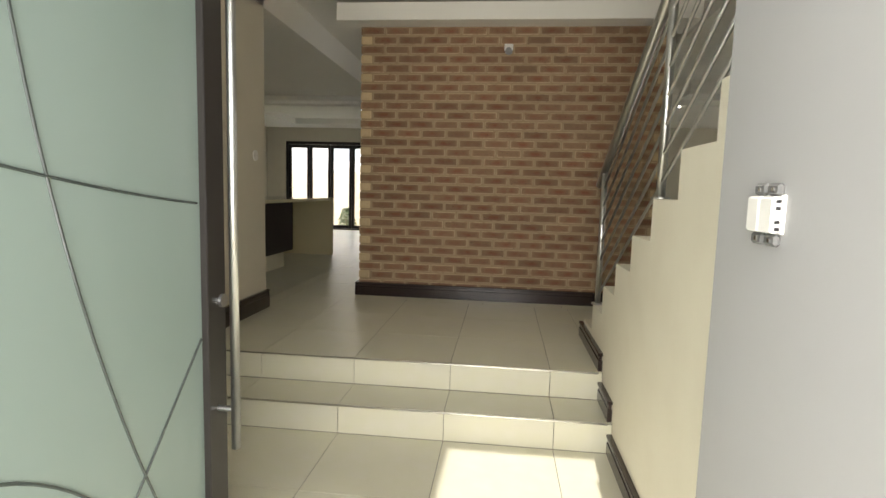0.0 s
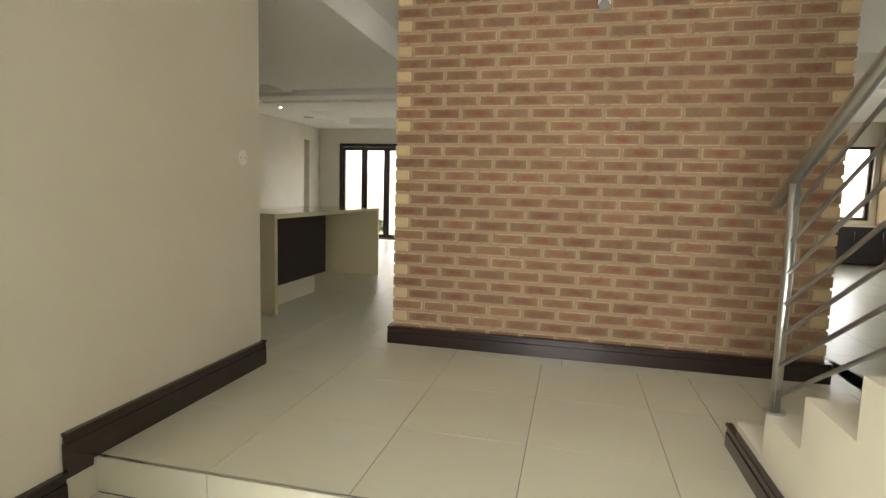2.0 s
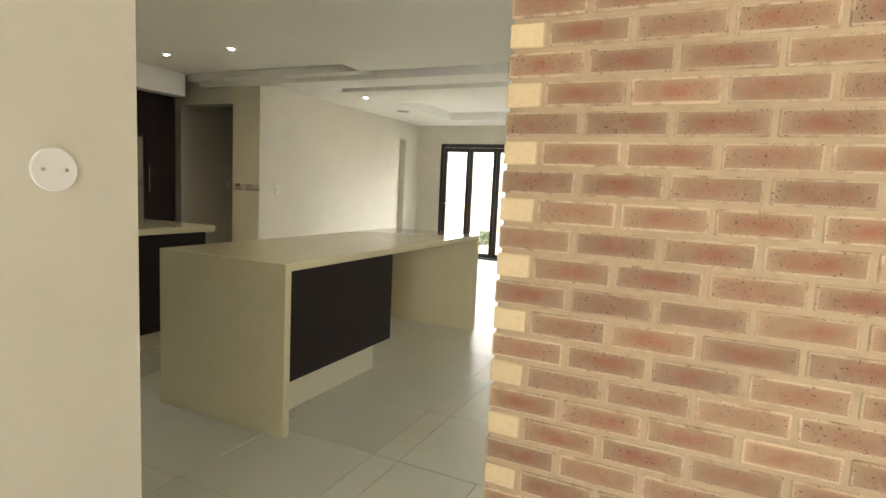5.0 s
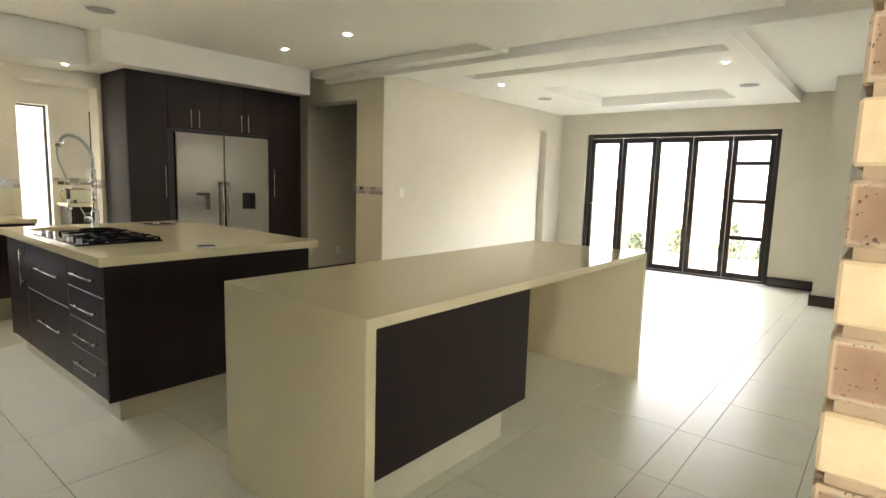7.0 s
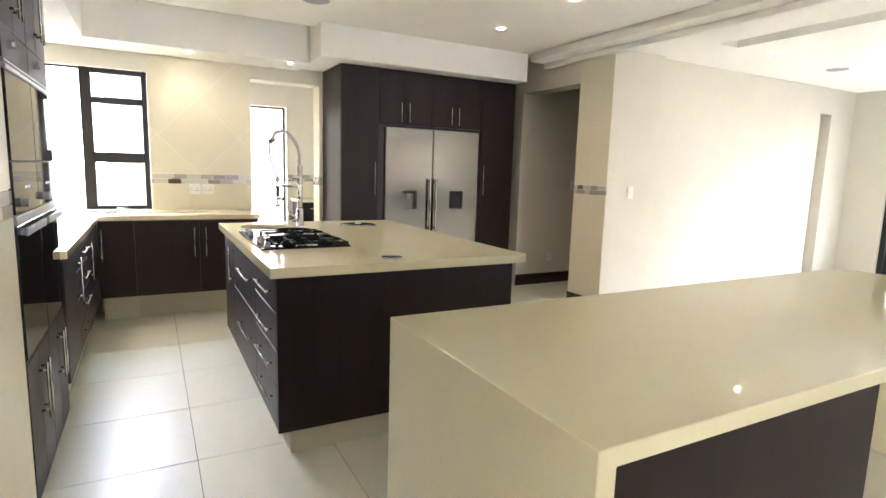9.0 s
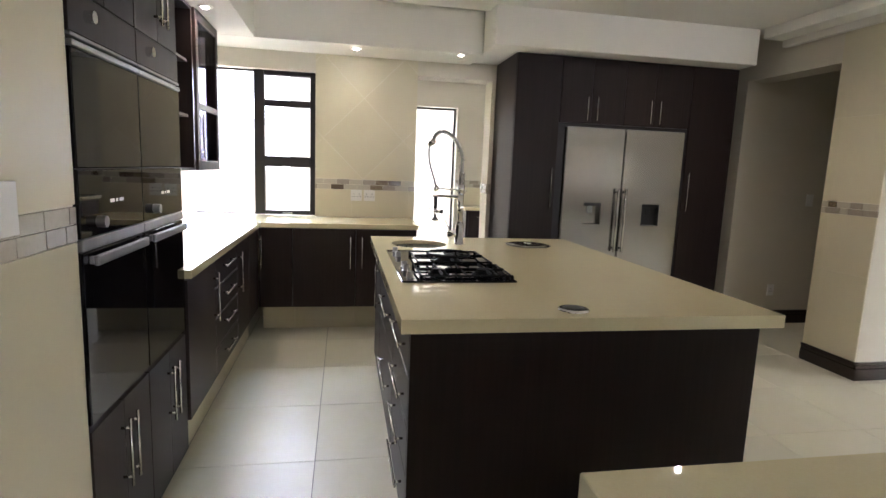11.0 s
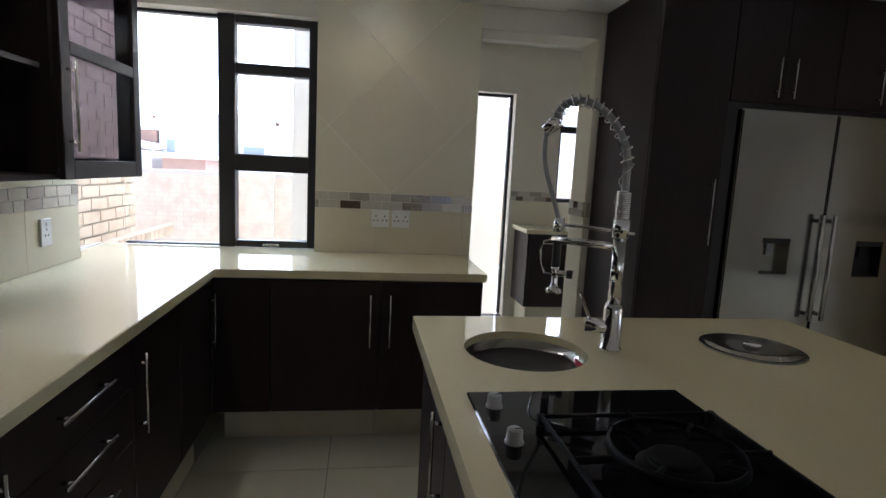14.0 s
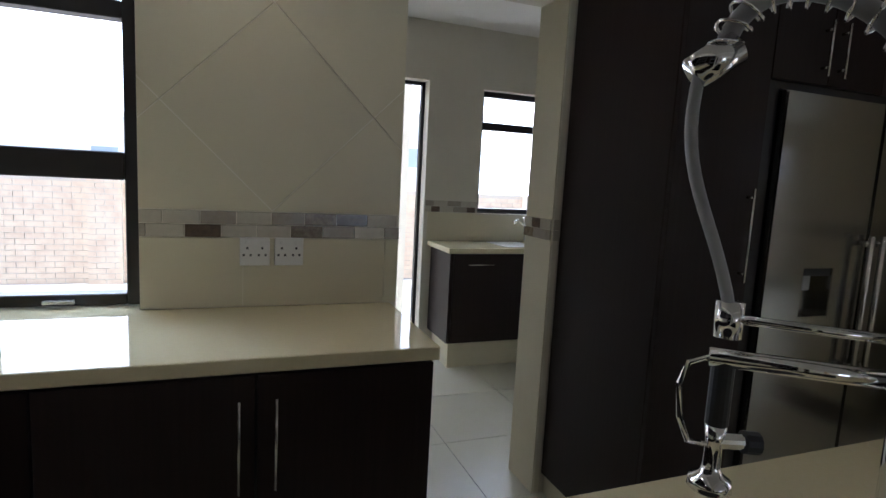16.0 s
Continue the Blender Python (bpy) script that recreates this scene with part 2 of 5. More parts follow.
FROST = mat("frosted_glass", (0.225, 0.28, 0.255), 0.3, spots=((1.5, (0.19, 0.25, 0.225), 0.5),))
LINE = mat("clear_etched_line", (0.05, 0.06, 0.055), 0.2)
LAMP = glow_mat("downlight_glow", (1.0, 0.92, 0.8), 60)
MOSAICS = [mat("mosaic_" + n, c, r, spots=((60, d, 0.6),)) for n, c, d, r in (
    ("taupe", (0.37, 0.33, 0.27), (0.31, 0.27, 0.22), 0.2), ("brown", (0.12, 0.085, 0.06), (0.06, 0.04, 0.03), 0.12),
    ("sand", (0.54, 0.50, 0.41), (0.48, 0.44, 0.35), 0.25), ("marble", (0.16, 0.12, 0.075), (0.35, 0.28, 0.18), 0.15))]
PAVING = mat("pale_paving", (0.55, 0.52, 0.47), 0.9, spots=((3, (0.45, 0.42, 0.37), 0.5),), bump=0.3)
PALE_MORTAR = mat("pale_mortar", (0.66, 0.58, 0.47), 0.95, bump=0.4)
WHITE_RENDER = mat("white_render", (0.85, 0.84, 0.81), 0.9, vary=0.04)
ROOF = mat("brown_roof", (0.22, 0.13, 0.10), 0.8, vary=0.1)
# Brown brick paled in its colour to look washed out by outdoor glare.
HAZED_BRICK = mat("hazed_brick", (0.50, 0.34, 0.28), 0.9, spots=((2, (0.44, 0.28, 0.22), 0.5),))
LEAF = mat("garden_leaf", (0.10, 0.125, 0.06), 0.6, rand=0.3)
# Window glass of the houses outside, with glare and haze put into its colour.
HAZE_GLASS = mat("hazed_window_glass", (0.42, 0.48, 0.54), 0.1)
RED_TAG = mat("red_sticker", (0.45, 0.03, 0.04), 0.5)

# ---- building helpers ----
ORIGIN = {}


def thing(name, at, label, category, group="", kind=""):
    """An Empty at the base of a thing; its parts are given in the world's metres."""
    ob = new(name)
    ob.location = at
    ob.empty_display_size = 0.05
    ORIGIN[ob.name] = Vector(at)
    return tagged(ob, label, category, group, kind)


def part(name, bm, material, parent=None, label="", smooth=False, kind="", category=""):
    me = bpy.data.meshes.new(name)
    if parent is not None:
        bmesh.ops.translate(bm, verts=bm.verts, vec=-ORIGIN[parent.name])
    bm.to_mesh(me)
    bm.free()
    for m in material if isinstance(material, (list, tuple)) else (material,):
        me.materials.append(m)
    if smooth:
        for p in me.polygons:
            p.use_smooth = True
    ob = new(name, me)
    if parent is not None:
        ob.parent = parent
        ORIGIN[ob.name] = ORIGIN[parent.name]
    else:
        ORIGIN[ob.name] = Vector((0, 0, 0))
    return tagged(ob, label, category, "", kind)


def box(bm, x0, x1, y0, y1, z0, z1, bev=0.0):
    m = Matrix.LocRotScale(((x0 + x1) / 2, (y0 + y1) / 2, (z0 + z1) / 2), None, (abs(x1 - x0), abs(y1 - y0), abs(z1 - z0)))
    g = bmesh.ops.create_cube(bm, size=1, matrix=m)
    if bev:
        es = list({e for v in g["verts"] for e in v.link_edges})
        bmesh.ops.bevel(bm, geom=es, offset=bev, segments=1, affect="EDGES")
    return bm


def boxes(*rows, bev=0.0):
    bm = bmesh.new()
    for r in rows:
        box(bm, *r, bev=bev)
    return bm


def bar(bm, a, b, r, seg=12, r2=None):
    a, b = Vector(a), Vector(b)
    d = b - a
    m = Matrix.Translation((a + b) / 2) @ d.to_track_quat("Z", "Y").to_matrix().to_4x4()
    bmesh.ops.create_cone(bm, cap_ends=True, segments=seg, radius1=r, radius2=r if r2 is None else r2, depth=d.length, matrix=m)
    return bm


def bars(rows, r, seg=12):
    bm = bmesh.new()
    for a, b in rows:
        bar(bm, a, b, r, seg)
    return bm


def tube(path, r, seg=8):
    """A round tube swept along points."""
    bm = bmesh.new()
    rings = []
    up = Vector((0.31, 0.2, 0.93)).normalized()
    n = len(path)
    for i, p in enumerate(path):
        d = (Vector(path[min(i + 1, n - 1)]) - Vector(path[max(i - 1, 0)])).normalized()
        s = d.cross(up)
        if s.length < 0.05:
            s = d.cross(Vector((1, 0, 0)))
        s.normalize()
        u = s.cross(d).normalized()
        rings.append([bm.verts.new(Vector(p) + (s * math.cos(a) + u * math.sin(a)) * r) for a in [2 * math.pi * k / seg for k in range(seg)]])
    for a, b in zip(rings, rings[1:]):
        for k in range(seg):
            bm.faces.new((a[k], a[(k + 1) % seg], b[(k + 1) % seg], b[k]))
    bm.faces.new(rings[0][::-1])
    bm.faces.new(rings[-1])
    bmesh.ops.recalc_face_normals(bm, faces=bm.faces)
    return bm


def lathe(profile, cx, cy, seg=32):
    """A turned body from (radius, z) pairs about an upright axis."""
    bm = bmesh.new()
    rings = [[bm.verts.new((cx + r * math.cos(2 * math.pi * k / seg), cy + r * math.sin(2 * math.pi * k / seg), z)) for k in range(seg)] for r, z in profile]
    for a, b in zip(rings, rings[1:]):
        for k in range(seg):
            bm.faces.new((a[k], a[(k + 1) % seg], b[(k + 1) % seg], b[k]))
    bm.faces.new(rings[0][::-1])
    bm.faces.new(rings[-1])
    bmesh.ops.recalc_face_normals(bm, faces=bm.faces)
    return bm


def open_ring(profile, cx, cy, seg=36):
    """A closed (radius, z) profile turned about an upright axis: an open ring."""
    bm = bmesh.new()
    rows = [[bm.verts.new((cx + r * math.cos(2 * math.pi * k / seg), cy + r * math.sin(2 * math.pi * k / seg), z)) for k in range(seg)] for r, z in profile]
    for a, b in zip(rows, rows[1:] + rows[:1]):
        for k in range(seg):
            bm.faces.new((a[k], a[(k + 1) % seg], b[(k + 1) % seg], b[k]))
    bmesh.ops.recalc_face_normals(bm, faces=bm.faces)
    return bm


def holed_panel(x0, x1, y0, y1, z0, z1, a, b, lo, hi):
    """A slab facing x with one rectangular hole through it."""
    bm = bmesh.new()
    outer, inner = ((y0, z0), (y1, z0), (y1, z1), (y0, z1)), ((a, lo), (b, lo), (b, hi), (a, hi))
    v = {(x, k): [bm.verts.new((x, y, z)) for y, z in c] for x in (x0, x1) for k, c in (("o", outer), ("i", inner))}
    for i in range(4):
        j = (i + 1) % 4
        for x in (x0, x1):
            bm.faces.new((v[x, "o"][i], v[x, "o"][j], v[x, "i"][j], v[x, "i"][i]))
        for k in "oi":
            bm.faces.new((v[x0, k][i], v[x0, k][j], v[x1, k][j], v[x1, k][i]))
    bmesh.ops.recalc_face_normals(bm, faces=bm.faces)
    edges = [e for e in bm.edges if all(w in v[x1, "o"] for w in e.verts)]
    bmesh.ops.bevel(bm, geom=edges, offset=0.006, segments=2, affect="EDGES")
    return bm


def structure(name, bm, material, label):
    return part(name, bm, material, None, label, kind="structure")

# ---- large structure ----
LOW = -0.335
CH = 2.62
ground = structure("ground", boxes((-60, 60, -60, 80, -0.55, -0.45)), PAVING, "pale paved ground around the house")
floor = structure("floor", boxes((-7.5, 6.8, 4.6, 13.3, -0.2, -0.004), (-1.88, 6.8, 3.341, 4.6, -0.2, -0.004), (1.66, 6.8, 3.05, 3.341, -0.2, -0.004), (-7.5, -1.88, 3.93, 4.6, -0.2, -0.004),
                                 (-7.1, -5.92, 13.3, 13.31, -0.2, -0.004), (-9.6, -7.5, 5.16, 9.2, -0.2, -0.004)), GROUT, "cream porcelain tiled floor with thin brown joints")
entry_floor = structure("floor_entry", boxes((-2.1, 1.86, -3.0, 3.34, LOW - 0.1, LOW - 0.004), (-1.88, 0.76, 3.004, 3.334, LOW - 0.004, -0.172)), GROUT, "cream tiled entrance floor with two tiled steps")

structure("wall_hall_left", boxes((-2.1, -1.88, -0.1, 4.567, LOW, 2.9)), PLASTER, "cream plastered hall wall")
structure("wall_front", boxes((-2.1, -0.8, -0.32, -0.1, LOW, 2.9), (0.6, 1.86, -0.32, -0.1, LOW, 2.9), (-0.8, 0.6, -0.32, -0.1, 2.72, 2.9)), PLASTER, "cream plastered front wall round the entrance door")
structure("wall_entry_right", boxes((0.615, 0.75, -0.1, 1.41, LOW, 2.9)), FLAT_GREY, "flat grey wall beside the entrance")
structure("wall_stair", boxes((1.66, 1.86, -0.1, 3.05, LOW, 2.9)), PLASTER, "cream plastered stair wall")
structure("wall_living_south", boxes((1.86, 6.8, 2.85, 3.05, -0.2, 2.9)), PLASTER, "cream plastered living room wall")
# The opening is unseen, added as the place of the east fill lamp.
structure("wall_living_east", boxes((6.8, 7.0, 2.85, 7.2, -0.2, 2.9), (6.8, 7.0, 9.8, 13.52, -0.2, 2.9), (6.8, 7.0, 7.2, 9.8, 2.3, 2.9)), PLASTER, "cream plastered living room wall with an added unseen opening")
structure("wall_kitchen_south", boxes((-2.6, -2.1, 4.38, 4.567, 0, 2.9), (-3.6, -2.6, 4.38, 4.567, 2.06, 2.9),
                                      (-7.12, -4.12, 3.93, 4.13, -0.2, 2.9), (-7.72, -7.12, 3.93, 4.13, -0.2, 0.89), (-7.72, -7.12, 3.93, 4.13, 2.13, 2.9)), PLASTER, "cream kitchen wall with a corner window")
structure("wall_pier", boxes((-4.12, -3.6, 4.0, 4.72, 0, 2.9)), PLASTER, "tiled wall pier beside the ovens")
structure("wall_west", boxes((-7.72, -7.5, 4.13, 5.143, -0.2, 0.89), (-7.72, -7.5, 4.13, 5.143, 2.13, 2.9), (-7.72, -7.5, 5.143, 6.015, -0.2, 2.9),
                             (-7.72, -7.5, 6.015, 6.69, 2.155, 2.9), (-7.72, -7.5, 6.69, 9.17, -0.2, 2.9)), PLASTER, "cream kitchen wall with a window and a scullery opening")
structure("wall_passage", boxes((-7.5, -7.1, 8.95, 11.2, -0.2, 2.9), (-7.1, -5.92, 11.2, 11.4, -0.2, 2.9), (-7.1, -6.15, 8.95, 9.17, 2.24, 2.9)), PLASTER, "cream plastered passage walls")
structure("wall_dining_west", boxes((-6.15, -5.7, 8.95, 9.17, -0.2, 2.9), (-5.95, -5.7, 9.17, 9.6, -0.2, 2.9), (-5.95, -5.775, 9.6, 12.52, -0.2, 2.9), (-5.95, -5.9, 12.52, 12.78, -0.2, 2.9),
                                    (-5.9, -5.775, 12.52, 12.78, -0.2, 0.1), (-5.9, -5.775, 12.52, 12.78, 2.18, 2.9), (-5.95, -5.775, 12.78, 13.3, -0.2, 2.9)), PLASTER, "cream plastered dining room wall with a narrow niche")
structure("wall_north", boxes((-6.15, -5.3, 13.3, 13.52, -0.2, 2.9), (-5.3, -2.48, 13.3, 13.52, 2.165, 2.9), (-2.48, 4.45, 13.3, 13.52, -0.2, 2.9), (4.45, 5.4, 13.3, 13.52, -0.2, 0.8),
                              (4.45, 5.4, 13.3, 13.52, 2.18, 2.9), (5.4, 6.8, 13.3, 13.52, -0.2, 2.9)), PLASTER, "cream plastered north wall with folding doors")
structure("wall_dining_east", boxes((-1.85, -1.62, 12.2, 13.3, 0, 2.9)), PLASTER, "cream plastered wall stub")
structure("wall_over_brick", boxes((-1.26, 1.58, 5.35, 5.55, 2.6, 2.9)), PLASTER, "cream wall above the brick screen")
SW = 9.5
structure("wall_scullery", boxes((-SW - 0.2, -SW, 5.16, 6.1, -0.2, 2.75), (-SW - 0.2, -SW, 6.1, 6.79, 2.12, 2.75), (-SW - 0.2, -SW, 6.79, 7.24, -0.2, 2.75), (-SW - 0.2, -SW, 7.24, 7.95, -0.2, 1.13),
                                 (-SW - 0.2, -SW, 7.24, 7.95, 2.1, 2.75), (-SW - 0.2, -SW, 7.95, 9.4, -0.2, 2.75), (-SW, -7.72, 9.2, 9.4, -0.2, 2.75), (-SW, -7.72, 5.16, 5.3, -0.2, 2.75)), PLASTER, "cream plastered scullery walls")

structure("ceiling_hall", boxes((-1.88, 1.86, -0.32, 9.0, 2.78, 2.9), (-2.1, -1.88, -0.32, 3.93, 2.78, 2.9)), CEILING, "white hall ceiling")
structure("ceiling_bulkhead_hall", boxes((-1.44, 1.76, 5.12, 5.6, 2.565, 2.72), bev=0.004), CEILING, "white boxed bulkhead over the brick wall")
structure("ceiling_kitchen", boxes((-7.5, -4.1, 4.13, 9.0, CH, 2.9), (-7.5, -4.1, 3.93, 4.13, 2.895, 2.9)), CEILING, "white recessed kitchen ceiling")
structure("ceiling_step", boxes((-6.9, -4.105, 4.72, 8.7, CH - 0.045, CH - 0.001), bev=0.003), CEILING, "white stepped kitchen ceiling panel")
structure("ceiling_panel", boxes((-4.1, -1.88, 3.93, 8.74, 2.5, 2.9), bev=0.004), CEILING, "white dropped ceiling panel over the breakfast bar")
structure("ceiling_gap", boxes((-4.1, -1.88, 8.74, 9.0, 2.62, 2.9)), CEILING, "white ceiling between the panels")
structure("ceiling_beam", boxes((-6.7, -1.3, 8.9, 9.02, 2.45, 2.62), (-6.7, -4.05, 8.72, 8.9, 2.5, 2.62), bev=0.006), CEILING, "white moulded ceiling beam")
for sname, r in (("ceiling_soffit_west", (-7.5, -7.05, 4.13, 6.48, 2.28, CH)), ("ceiling_soffit_south", (-7.048, -4.12, 4.13, 4.72, 2.28, CH)), ("ceiling_soffit_tall", (-7.5, -6.7, 6.482, 8.69, 2.295, CH))):
    structure(sname, boxes(r, bev=0.003), CEILING, "white boxed soffit above the cabinets")
D0 = 2.5
DR = -2.3
structure("ceiling_dining", boxes((-5.775, DR, 9.02, 9.55, D0, 2.9), (-5.775, -5.1, 9.55, 9.8, D0, 2.9), (-2.42, DR, 9.55, 9.8, D0, 2.9), (-5.1, -2.42, 9.55, 9.8, D0 + 0.11, 2.9),
                                  (-5.775, DR, 9.8, 10.7, D0, 2.9), (-5.775, -4.75, 10.7, 12.55, D0, 2.9), (-2.92, DR, 10.7, 12.55, D0, 2.9), (-4.75, -2.92, 10.7, 12.55, D0 + 0.13, 2.9),
                                  (-5.775, DR, 12.55, 13.3, D0, 2.9), (DR, -1.62, 9.02, 13.3, D0 + 0.12, 2.9)), CEILING, "white dining room ceiling with recessed trays")
structure("ceiling_living", boxes((-1.62, 6.8, 9.0, 13.3, 2.62, 2.9), (1.86, 6.8, 3.05, 9.0, 2.62, 2.9), (2.6, 6.0, 8.0, 8.5, 2.45, 2.62), (-1.62, 6.8, 9.0, 9.25, 2.45, 2.62)), CEILING, "white living room ceiling with a dropped beam")
structure("ceiling_passage", boxes((-7.1, -5.92, 9.17, 11.2, 2.5, 2.6)), CEILING, "white passage ceiling")
# Unseen slab over the ceilings, added to keep sun out of their gaps.
structure("roof", boxes((-7.75, 7.1, 3.7, 13.55, 2.91, 3.1), (-9.75, -7.75, 5.15, 9.5, 2.91, 3.1), (-2.3, 7.1, -0.5, 3.7, 2.91, 3.1)), ROOF, "unseen flat brown slab added to stop light leaks")
# Unseen wall outside, added so its edge trims the sun on the entrance floor.
structure("wall_porch", boxes((-2.6, -0.24, -1.6, -1.4, -0.45, 5.0)), PLASTER, "unseen plaster wall added to cut the entrance sun patch")
structure("backdrop", boxes((-75, -74.5, -70, 90, -0.45, 60), (-75, 75, 89, 89.5, -0.45, 60)), glow_mat("hazy_sky_glow", (0.95, 0.98, 1.0), 3.2), "pale hazy sky beyond the houses")
structure("wall_yard_screen", boxes((-11.2, -11.0, 4.6, 7.105, -0.45, 2.9)), PLASTER, "cream plastered yard screen wall")
structure("ceiling_scullery", boxes((-SW, -7.72, 5.3, 9.2, 2.55, 2.65)), CEILING, "white scullery ceiling")


def skirting(name, rows, parent=None):
    """Moulded skirting boards: (x0, x1, y0, y1, z0, side) with side the face that looks into the room."""
    bm = bmesh.new()
    for x0, x1, y0, y1, z0, z1 in rows:
        w, d = x1 - x0, y1 - y0
        box(bm, x0, x1, y0, y1, z0, z1 - 0.045, 0.002)
        if w > d:
            box(bm, x0, x1, y0 + 0.2 * d, y1 - 0.2 * d, z1 - 0.045, z1 - 0.018, 0.002)
            box(bm, x0, x1, y0 - 0.15 * d, y1 + 0.15 * d, z1 - 0.018, z1, 0.004)
        else:
            box(bm, x0 + 0.2 * w, x1 - 0.2 * w, y0, y1, z1 - 0.045, z1 - 0.018, 0.002)
            box(bm, x0 - 0.15 * w, x1 + 0.15 * w, y0, y1, z1 - 0.018, z1, 0.004)
    return structure(name, bm, SKIRT, "dark mahogany moulded skirting board")


S2 = -0.1675
skirting("baseboard_hall", [(-1.88, -1.855, 3.18, 4.592, 0, 0.155), (-1.88, -1.855, 2.85, 3.18, S2, 0.0), (-1.88, -1.855, 0.0, 2.85, LOW, S2), (-2.6, -1.855, 4.567, 4.59, 0, 0.155)])
structure("baseboard_steps", boxes((-1.878, -1.856, 3.18, 3.30, S2 + 0.14, 0.003, ), (-1.878, -1.856, 2.85, 2.97, LOW + 0.14, S2 - 0.002)), SKIRT, "dark mahogany stepped skirting")
skirting("baseboard_brick", [(-1.29, 1.61, 5.295, 5.328, 0, 0.13), (-1.29, -1.262, 5.328, 5.58, 0, 0.13), (1.582, 1.61, 5.328, 5.58, 0, 0.13)])
skirting("baseboard_stair", [(0.735, 0.76, 3.36, 4.2, 0, 0.11), (0.735, 0.76, 3.02, 3.36, S2, -0.055), (0.735, 0.76, 1.41, 3.02, LOW, LOW + 0.11)])
skirting("baseboard_dining", [(-5.7, -5.675, 8.93, 9.625, 0, 0.13), (-5.775, -5.75, 9.627, 13.3, 0, 0.13), (-6.15, -5.675, 8.925, 8.95, 0, 0.13), (-2.48, -1.85, 13.275, 13.3, 0, 0.13), (-1.875, -1.85, 12.2, 13.275, 0, 0.13), (-1.875, -1.6, 12.175, 12.2, 0, 0.13), (-7.1, -7.075, 8.95, 11.2, 0, 0.13)])

# stairs: plastered solid steps rising towards the entrance
bm = bmesh.new()
side = [(4.13, -0.003)]
for k in range(13):
    side += [(4.13 - 0.325 * k, 0.14 + 0.18 * k), (max(4.13 - 0.325 * (k + 1), -0.09), 0.14 + 0.18 * k)]
side += [(-0.09, LOW), (3.341, LOW), (3.341, -0.003)]
near, far = [[bm.verts.new((x, y, z)) for y, z in side] for x in (0.76, 1.658)]
bm.faces.new(near)
bm.faces.new(far[::-1])
for i in range(len(side)):
    bm.faces.new((near[i], far[i], far[(i + 1) % len(side)], near[(i + 1) % len(side)]))
bmesh.ops.recalc_face_normals(bm, faces=bm.faces)
bmesh.ops.triangulate(bm, faces=[f for f in bm.faces if len(f.verts) > 4])
structure("stairs", bm, SUN_LIFTED_STAIR, "cream plastered stairs with a stepped side, brightened as if sunlit")

# brick screen wall
brick_wall = structure("wall_brick", boxes((-1.252, 1.572, 5.3385, 5.56, 0, 2.6)), MORTAR, "brown facing brick screen wall with buff quoins")

# ---- openings ----
def pane(name, parent, x0, x1, y0, y1, z0, z1, material=None):
    p = part(name, boxes((x0, x1, y0, y1, z0, z1)), material or GLASS, parent)
    p.visible_shadow = False
    return p


# kitchen corner window
w1 = thing("window_1", (-7.6, 4.6, 0.9), "bronze aluminium kitchen window with three stacked panes", "window", kind="structure")
for name, r in (("window_frame", (-7.64, -7.57, 5.095, 5.14, 0.908, 2.13)), ("window_frame", (-7.65, -7.56, 4.63, 4.715, 0.908, 2.13)), ("window_frame", (-7.64, -7.57, 4.715, 5.095, 2.09, 2.13)),
                ("window_frame", (-7.64, -7.57, 4.715, 5.095, 1.835, 1.89)), ("window_frame", (-7.65, -7.56, 4.715, 5.095, 1.325, 1.415)), ("window_frame", (-7.64, -7.57, 4.715, 5.095, 0.908, 0.945)),
                ("window_frame", (-7.635, -7.6, 4.14, 4.63, 0.908, 0.918)), ("window_frame", (-7.635, -7.6, 4.14, 4.63, 2.115, 2.13))):
    part(name, boxes(r, bev=0.004), FRAME, w1)
for z0, z1 in ((1.89, 2.09), (1.415, 1.835), (0.945, 1.325)):
    pane("pane", w1, -7.608, -7.602, 4.715, 5.095, z0, z1)
pane("pane", w1, -7.608, -7.602, 4.14, 4.63, 0.918, 2.115)
pane("pane", w1, -7.6, -7.12, 4.03, 4.036, 0.908, 2.13)
part("stay", boxes((-7.57, -7.54, 4.86, 4.95, 0.918, 0.932), bev=0.003), NICKEL, w1, "small metal window stay")

# folding doors
d1 = thing("door_1", (-3.88, 13.4, 0), "bronze aluminium folding glass doors, closed, to the garden", "folding doors", kind="structure")
X0, X1, ZT = -5.3, -2.48, 2.165
part("door_frame", boxes((X0, X0 + 0.06, 13.34, 13.44, 0, ZT), (X1 - 0.06, X1, 13.34, 13.44, 0, ZT), (X0 + 0.06, X1 - 0.06, 13.34, 13.44, ZT - 0.07, ZT), (X0 + 0.06, X1 - 0.06, 13.34, 13.44, 0, 0.03), bev=0.004), FRAME, d1)
pw = (X1 - X0 - 0.12) / 5
for i in range(5):
    a, b = X0 + 0.06 + i * pw + 0.004, X0 + 0.06 + (i + 1) * pw - 0.004
    s = 0.065
    leaf = part("leaf", boxes((a, a + s, 13.36, 13.42, 0.035, ZT - 0.075), (b - s, b, 13.36, 13.42, 0.035, ZT - 0.075), (a + s, b - s, 13.36, 13.42, ZT - 0.155, ZT - 0.075), (a + s, b - s, 13.36, 13.42, 0.035, 0.11), bev=0.004), FRAME, d1)
    pane("pane", leaf, a + s, b - s, 13.387, 13.393, 0.11, ZT - 0.155)
    if i == 4:
        part("glazing_bar", boxes(*[(a + s, b - s, 13.362, 13.418, z, z + 0.06) for z in (0.6, 1.13, 1.67)], bev=0.004), FRAME, leaf)
    if i == 0:
        part("handle", bars([((a + 0.03, 13.35, 1.02), (a + 0.14, 13.34, 1.02))], 0.009), NICKEL, leaf, "satin nickel lever handle")

